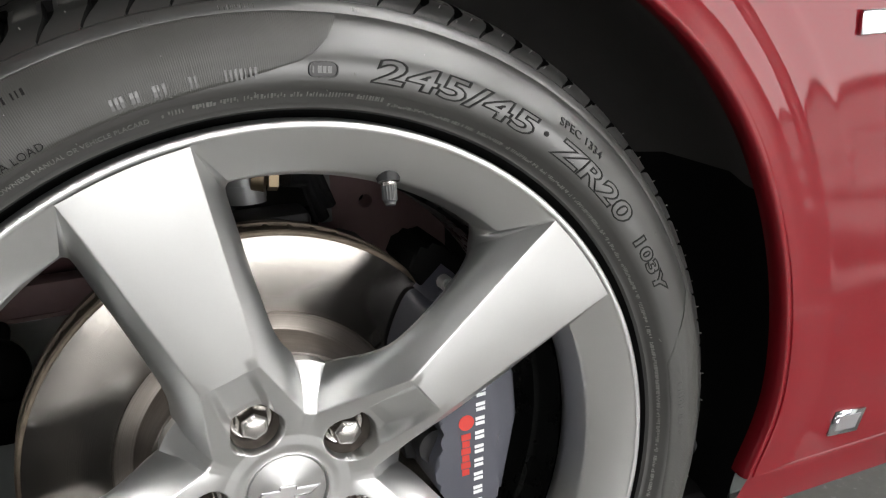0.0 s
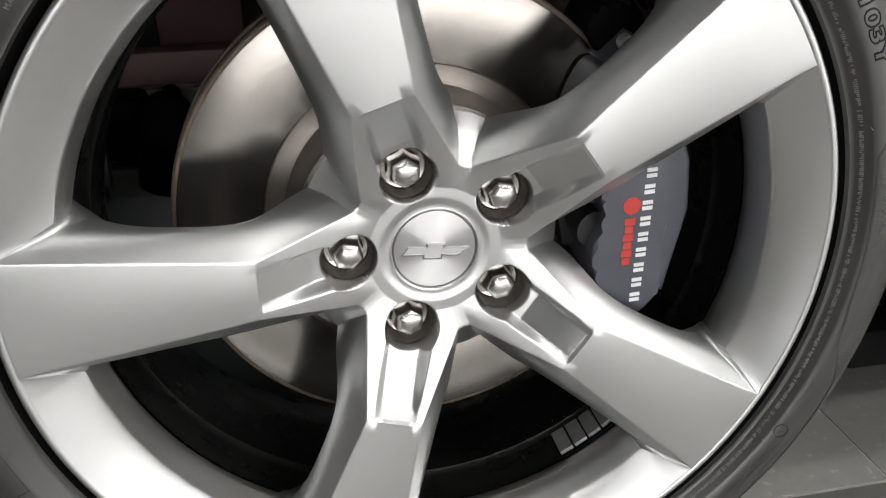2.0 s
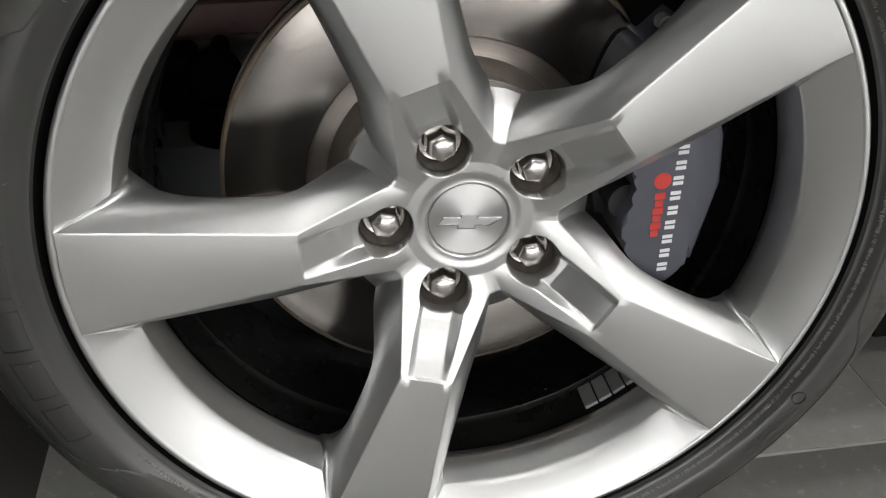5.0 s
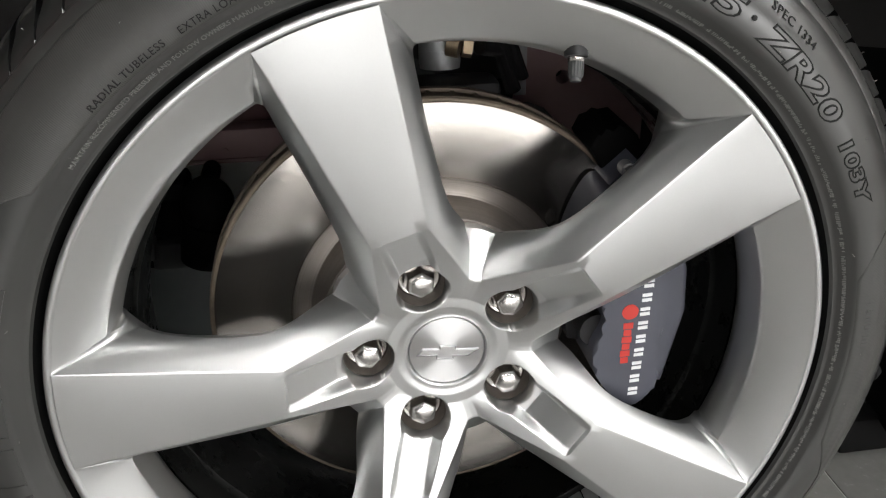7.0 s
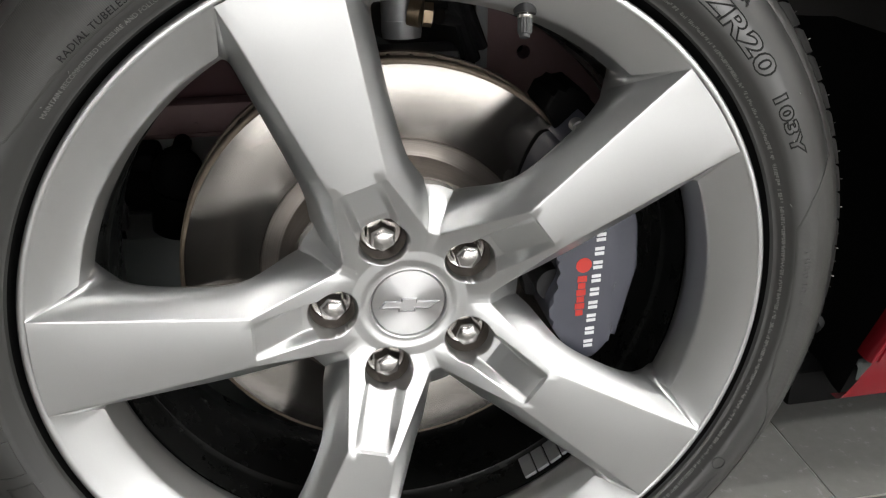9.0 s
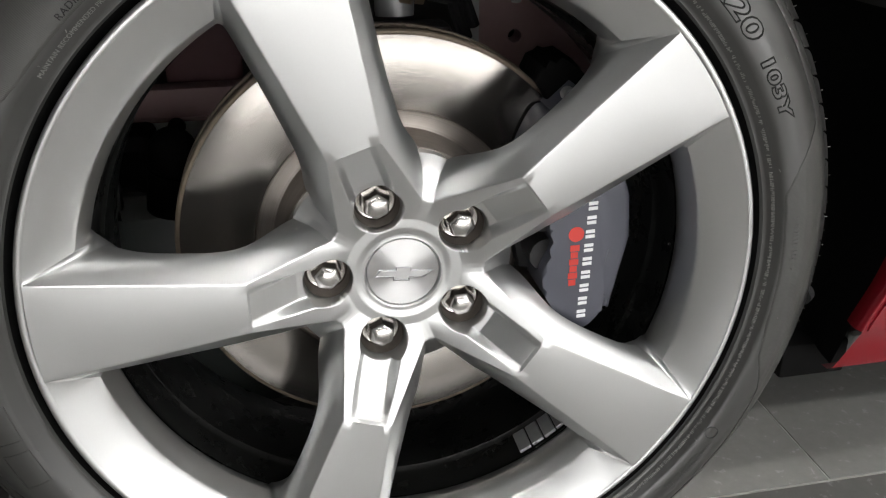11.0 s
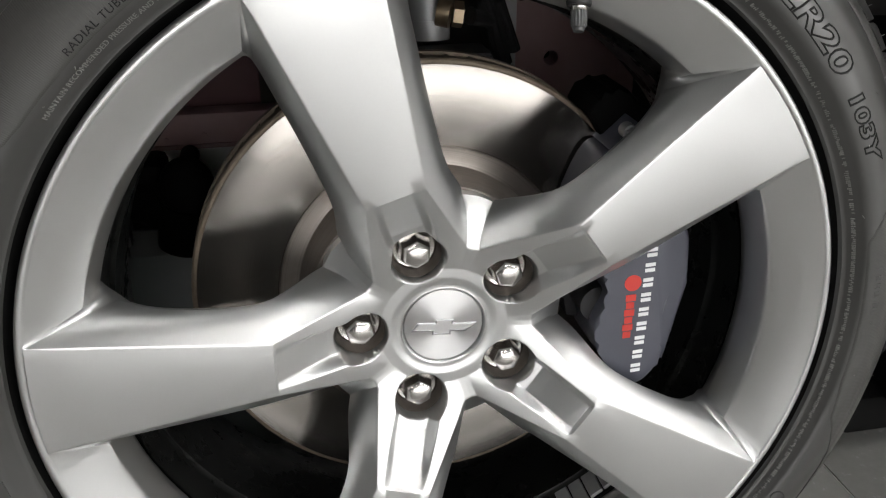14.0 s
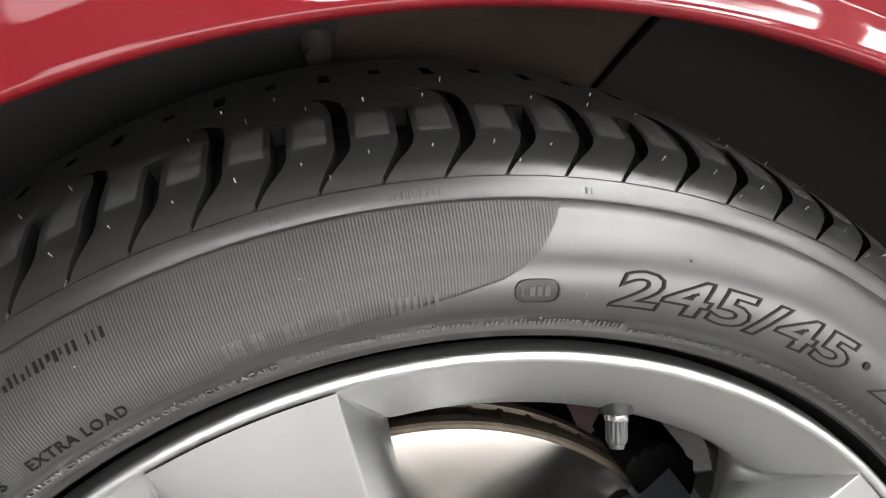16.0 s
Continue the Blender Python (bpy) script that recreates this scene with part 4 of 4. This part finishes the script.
bm = bmesh.new()
box(bm, (0.117, 0.330, 0.470), (0.129, 0.334, 0.640), 0.001)
part("strut_bracket", bm, GREY_STEEL, strut, "narrow grey bracket")
bm = bmesh.new()
box(bm, (-0.10, 0.150, 0.240), (0.12, 0.230, 0.500), 0.02)
box(bm, (-0.01, 0.200, 0.470), (0.075, 0.240, 0.5225), 0.008)
part("wheel_carrier", bm, BLACK, car, "black steel wheel carrier")
# steering joint with its stud and boot
bm = bmesh.new()
bmesh.ops.create_uvsphere(bm, u_segments=24, v_segments=14, radius=0.026, matrix=Matrix.Translation((-0.193, 0.300, 0.386)) @ Matrix.Diagonal((1.0, 1.0, 1.15, 1.0)))
rod(bm, (-0.193, 0.300, 0.370), (-0.205, 0.302, 0.326), 0.028, 24, 0.022)
rod(bm, (-0.193, 0.315, 0.398), (-0.196, 0.396, 0.388), 0.0095, 14)
rod(bm, (-0.200, 0.310, 0.360), (-0.270, 0.340, 0.372), 0.022, 18)
box(bm, (-0.300, 0.318, 0.362), (-0.214, 0.372, 0.404), 0.008)
part("steering_arm", bm, LINER_AND_SHADE, car, "black steering arm and joint")
bm = bmesh.new()
box(bm, (-0.340, 0.300, 0.330), (-0.250, 0.322, 0.3685), 0.002)
box(bm, (-0.256, 0.312, 0.313), (-0.120, 0.326, 0.342), 0.003)
rod(bm, (-0.2535, 0.297, 0.361), (-0.2535, 0.303, 0.361), 0.004, 12)
part("subframe_edge", bm, GREY_DULL, car, "grey stepped subframe edge")
bm = bmesh.new()
box(bm, (-0.42, 0.330, 0.06), (-0.100, 0.350, 0.3085), 0.003)
part("subframe_panel", bm, UNDERSIDE, car, "dark green-grey subframe panel")
bm = bmesh.new()
box(bm, (-0.36, 0.400, 0.3946), (-0.06, 0.430, 0.4285), 0.003)
box(bm, (-0.30, 0.398, 0.392), (-0.10, 0.4005, 0.397), 0.001)
rod(bm, (-0.180, 0.3985, 0.405), (-0.180, 0.4010, 0.405), 0.0035, 10)
rod(bm, (-0.218, 0.3985, 0.402), (-0.218, 0.4010, 0.402), 0.0030, 10)
part("chassis_rail", bm, INNER, car, "dull pink chassis rail")
bm = bmesh.new()
box(bm, (-0.205, 0.440, 0.4170), (-0.120, 0.446, 0.500), 0.002)
part("apron_panel", bm, mat("dark_primer", (0.11, 0.055, 0.058), 0.7, var=0.25, scale=20), car, "dull pink apron above the rail")
# pale panel added in place of the lit space beyond the car
bm = bmesh.new()
box(bm, (-0.34, 0.455, 0.300), (-0.10, 0.462, 0.400), 0.002)
part("beyond_stand_in", bm, PALE, car, "pale panel standing in for the bright view past the suspension")
# inner panel with a round hole
bm = bmesh.new()
hole = Vector((0.185, 0.39, 0.470))
N = 40
ring = [bm.verts.new((hole.x + 0.0078 * math.cos(2 * math.pi * i / N), hole.y, hole.z + 0.0078 * math.sin(2 * math.pi * i / N))) for i in range(N)]
far = []
for i in range(N):
    c, s = math.cos(2 * math.pi * i / N), math.sin(2 * math.pi * i / N)
    k = min((0.095 if c > 0 else 0.055) / max(abs(c), 1e-6), (0.12 if s > 0 else 0.16) / max(abs(s), 1e-6))
    far.append(bm.verts.new((hole.x + k * c, hole.y, hole.z + k * s)))
back = [bm.verts.new(v.co + Vector((0, 0.03, 0))) for v in ring]
grid_faces(bm, [far + [far[0]], ring + [ring[0]], back + [back[0]]])
part("inner_panel", bm, INNER, car, "dull pink inner panel with a round hole")

# -- wheel arch lining --
def arch_line(d):
    return float(np.interp(d, (-30, -11, -9.5, -5, 0, 14, 31, 43, 51, 65, 78, 95, 110, 130, 180, 215),
                           (0.392, 0.399, 0.401, 0.411, 0.420, 0.426, 0.431, 0.431, 0.427, 0.416, 0.412, 0.410, 0.413, 0.418, 0.425, 0.425)))


def arch(d):
    """Radius of the wheel arch at d degrees, eased between the stations."""
    k = [math.exp(-(i / 5.0) ** 2) for i in range(-10, 11)]
    return sum(w * arch_line(d + i * min(1.0, max(0.05, (d + 9.5) / 14))) for w, i in zip(k, range(-10, 11))) / sum(k)


bm = bmesh.new()
LINING_PROFILE = ((0.012, -0.001), (0.030, 0.002), (0.060, 0.012), (0.150, 0.012), (0.250, -0.024), (0.360, -0.085), (0.480, -0.200))
rows = []
for y, add in LINING_PROFILE:
    row = []
    for d in range(-17, 216, 3):
        r = arch(d) + 0.02 + (add - 0.02) * float(np.interp(d, (-17, 5, 20, 128, 150, 216), (0, 0, 1, 1, 0, 0))) if y > 0.1 else arch(d) + add
        row.append(bm.verts.new((r * math.cos(radians(d)), y, r * math.sin(radians(d)))))
    rows.append(row)
grid_faces(bm, rows)
mid = [bm.verts.new((0.10 * math.cos(radians(d)), 0.60, 0.10 * math.sin(radians(d)))) for d in range(-17, 216, 3)]
grid_faces(bm, [rows[-1], mid])
liner = part("arch_lining", bm, LINING, car, "black plastic wheel arch lining", 50, HUB)
# the rear half is coloured near-black, the arch's shade put into the material
liner.data.materials.append(LINER_AND_SHADE)
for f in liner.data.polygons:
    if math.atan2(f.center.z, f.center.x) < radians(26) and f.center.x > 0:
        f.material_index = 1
bm = bmesh.new()
box(bm, (0.357, 0.050, 0.2060), (0.425, 0.240, 0.2420), 0.003)
part("lining_foot", bm, LINER_AND_SHADE, car, "black plastic foot of the arch lining")
bm = bmesh.new()
rod(bm, (0.366, 0.050, 0.300), (0.360, 0.046, 0.298), 0.010, 20)
part("lining_clip", bm, BLACK, car, "round black clip")
# brown insulation sheet on the lining, with a slanting front edge
def lining_point(d, y, inward):
    r = arch(d) + float(np.interp(y, [p[0] for p in LINING_PROFILE], [p[1] for p in LINING_PROFILE])) - inward
    return (r * math.cos(radians(d)), y, r * math.sin(radians(d)))


def seam(y):
    return 66.7 - 45.0 * (y - 0.186)


def lining_sheet(y_list, d_from, d_to, n, inward):
    bm = bmesh.new()
    grid_faces(bm, [[bm.verts.new(lining_point(d_from(y) + (d_to(y) - d_from(y)) * i / n, y, inward if 0 < i < n else -0.001)) for i in range(n + 1)] for y in y_list])
    return bm


DEPTHS = [0.10 + 0.02 * i for i in range(18)]
insulation = part("arch_insulation", lining_sheet(DEPTHS, seam, lambda y: 92.0, 24, 0.004), mat("brown_insulation", (0.105, 0.076, 0.060), 0.65, var=0.45, scale=26, bump=0.3, bump_scale=90),
                  car, "brown insulation sheet in the wheel arch", 40, HUB)
part("sheet_edge", lining_sheet(DEPTHS, lambda y: seam(y) - 0.55, lambda y: seam(y) + 0.15, 4, 0.005), LINER_AND_SHADE, insulation, "dark edge of the sheet", 40)
bm = bmesh.new()
c = Vector(lining_point(94.0, 0.280, 0.0))
rod(bm, c, c * 0.97 + Vector((0, -0.008, 0)), 0.011, 20, 0.008)
part("sheet_stud", bm, LINING, insulation, "dull grey stud", 30)

# -- fender --
OFFS = [(-0.0005, 0.0180), (-0.0020, 0.0110), (-0.0024, 0.0045), (-0.0018, 0.0010), (-0.0004, -0.0016), (0.0015, -0.0024), (0.0030, -0.0020), (0.0045, -0.0013), (0.0080, 0.0006), (0.0140, 0.0038), (0.0200, 0.0064), (0.0300, 0.0085),
        (0.0420, 0.0095), (0.0480, 0.0103), (0.0540, 0.0117), (0.0600, 0.0126), (0.0700, 0.0132), (0.0850, 0.0134), (0.100, 0.0145), (0.150, 0.0150), (0.220, 0.0160), (0.300, 0.0240), (0.380, 0.0420), (0.440, 0.0750)]
OFFS = [(p[0], p[1]) for p in catmull([(o, y, 0) for o, y in OFFS], 4)]
bm = bmesh.new()
cols = []
for i in range(0, 150):
    d = -11.0 + i * 1.3
    lead = float(np.interp(d, (-11, 45, 135, 182), (0, 45, 135, 172)))
    r0 = arch(d)
    c = []
    grow = float(np.interp(d, (-11, 30, 60, 182), (3.0, 2.2, 1.0, 1.6)))
    for o, y in OFFS:
        oo = o if o < 0.1 else 0.1 + (o - 0.1) * grow
        base = Vector((r0 * math.cos(radians(d)), y, r0 * math.sin(radians(d))))
        v = base + oo * Vector((math.cos(radians(lead)), 0, math.sin(radians(lead))))
        if o > 0.0015 and d > 88:
            y = -0.0024 + (y + 0.0024) * (1 - 0.6 * sm(88, 104, d) * sm(0.10, 0.02, o))
        flat = y if o < 0.006 else -0.002 + 0.004 * sm(0.006, 0.06, o) + max(0.0, y - 0.016)
        swell = float(np.interp(d, (-11, 8, 40, 182), (0.0, 0.1, 1.0, 1.0)))
        v.y = flat + (y - flat) * swell
        c.append(bm.verts.new(v))
    cols.append(c)
grid_faces(bm, cols)
fender = part("fender", bm, RED, car, "glossy red front fender with a flared wheel arch", 50, HUB)
# sill below the fender
SILL = [(0.2840, 0.0220), (0.2835, 0.0140), (0.2825, 0.0068), (0.2805, 0.0052), (0.2770, 0.0050), (0.2600, 0.0062), (0.2480, 0.0072), (0.2420, 0.0085), (0.2395, 0.0120), (0.2392, 0.0200)]
bm = bmesh.new()
rows = []
for i in range(40):
    s = i / 39
    row = []
    for z, y in SILL:
        x0 = 0.3755 + 0.0225 * (z - 0.238) / 0.0395
        row.append(bm.verts.new((x0 + (2.0 - x0) * s * s, y, z)))
    rows.append(row)
grid_faces(bm, rows)
part("sill_panel", bm, RED, car, "glossy red sill panel", 40)
# plain underbody slabs, added to shade the floor below
bm = bmesh.new()
box(bm, (0.430, 0.060, 0.215), (2.6, 1.75, 0.244), 0.006)
box(bm, (-1.0, 0.62, 0.20), (0.45, 1.20, 0.50), 0.01)
part("underbody", bm, UNDERSIDE, car, "dark car underbody slab, keeping the floor below dark", 0)
# flat bonnet slab out of view, added to block light from above
bm = bmesh.new()
box(bm, (-0.95, 0.075, 0.985), (0.95, 1.75, 1.005), 0.006)
part("bonnet", bm, RED, car, "glossy red bonnet slab, out of view, blocking overhead light", 0)

# badges on the fender
bm = bmesh.new()
outline_plate(bm, [(0.4849, -0.0589), (0.5207, -0.0616), (0.5296, -0.0399), (0.4937, -0.0371)], 0.0060, -0.0005)
badge = part("badge", bm, BADGE, car, "small slanted chrome badge", 20, HUB)
bm = bmesh.new()
outline_plate(bm, [(0.4915, -0.0550), (0.5165, -0.0568), (0.5228, -0.0436), (0.4980, -0.0415)], 0.0, -0.0013)
part("badge_face", bm, mat("badge_grey", (0.35, 0.35, 0.36), 0.35, 0.8), badge, "grey badge face", 0)
bm = bmesh.new()
box(bm, (0.474, 0.0080, 0.297), (0.560, 0.0140, 0.317), 0.0015)
part("name_badge", bm, BADGE, car, "chrome badge strip", 20, HUB)

# -- floor tiles, each a piece of its own --
TX, TY = 0.806, 0.60
JX, JY = 0.503, 0.124


def tile_mesh(w, h):
    bm = bmesh.new()
    box(bm, (0, 0, -0.012), (w, h, 0.0), 0.0012)
    return finish(bm, "tile", TILE, 30)


tile = tile_mesh(TX - 0.0022, TY - 0.0040)
for j in range(-8, 7):
    for i in range(-9, 10):
        if not X0 - TX < JX + i * TX + (TX / 2 if j % 2 else 0.0) < X1:
            continue
        ob = new("tile", tile)
        ob.parent = floor
        ob.location = (JX + i * TX + (TX / 2 if j % 2 else 0.0), JY + j * TY + 0.002, 0.0)
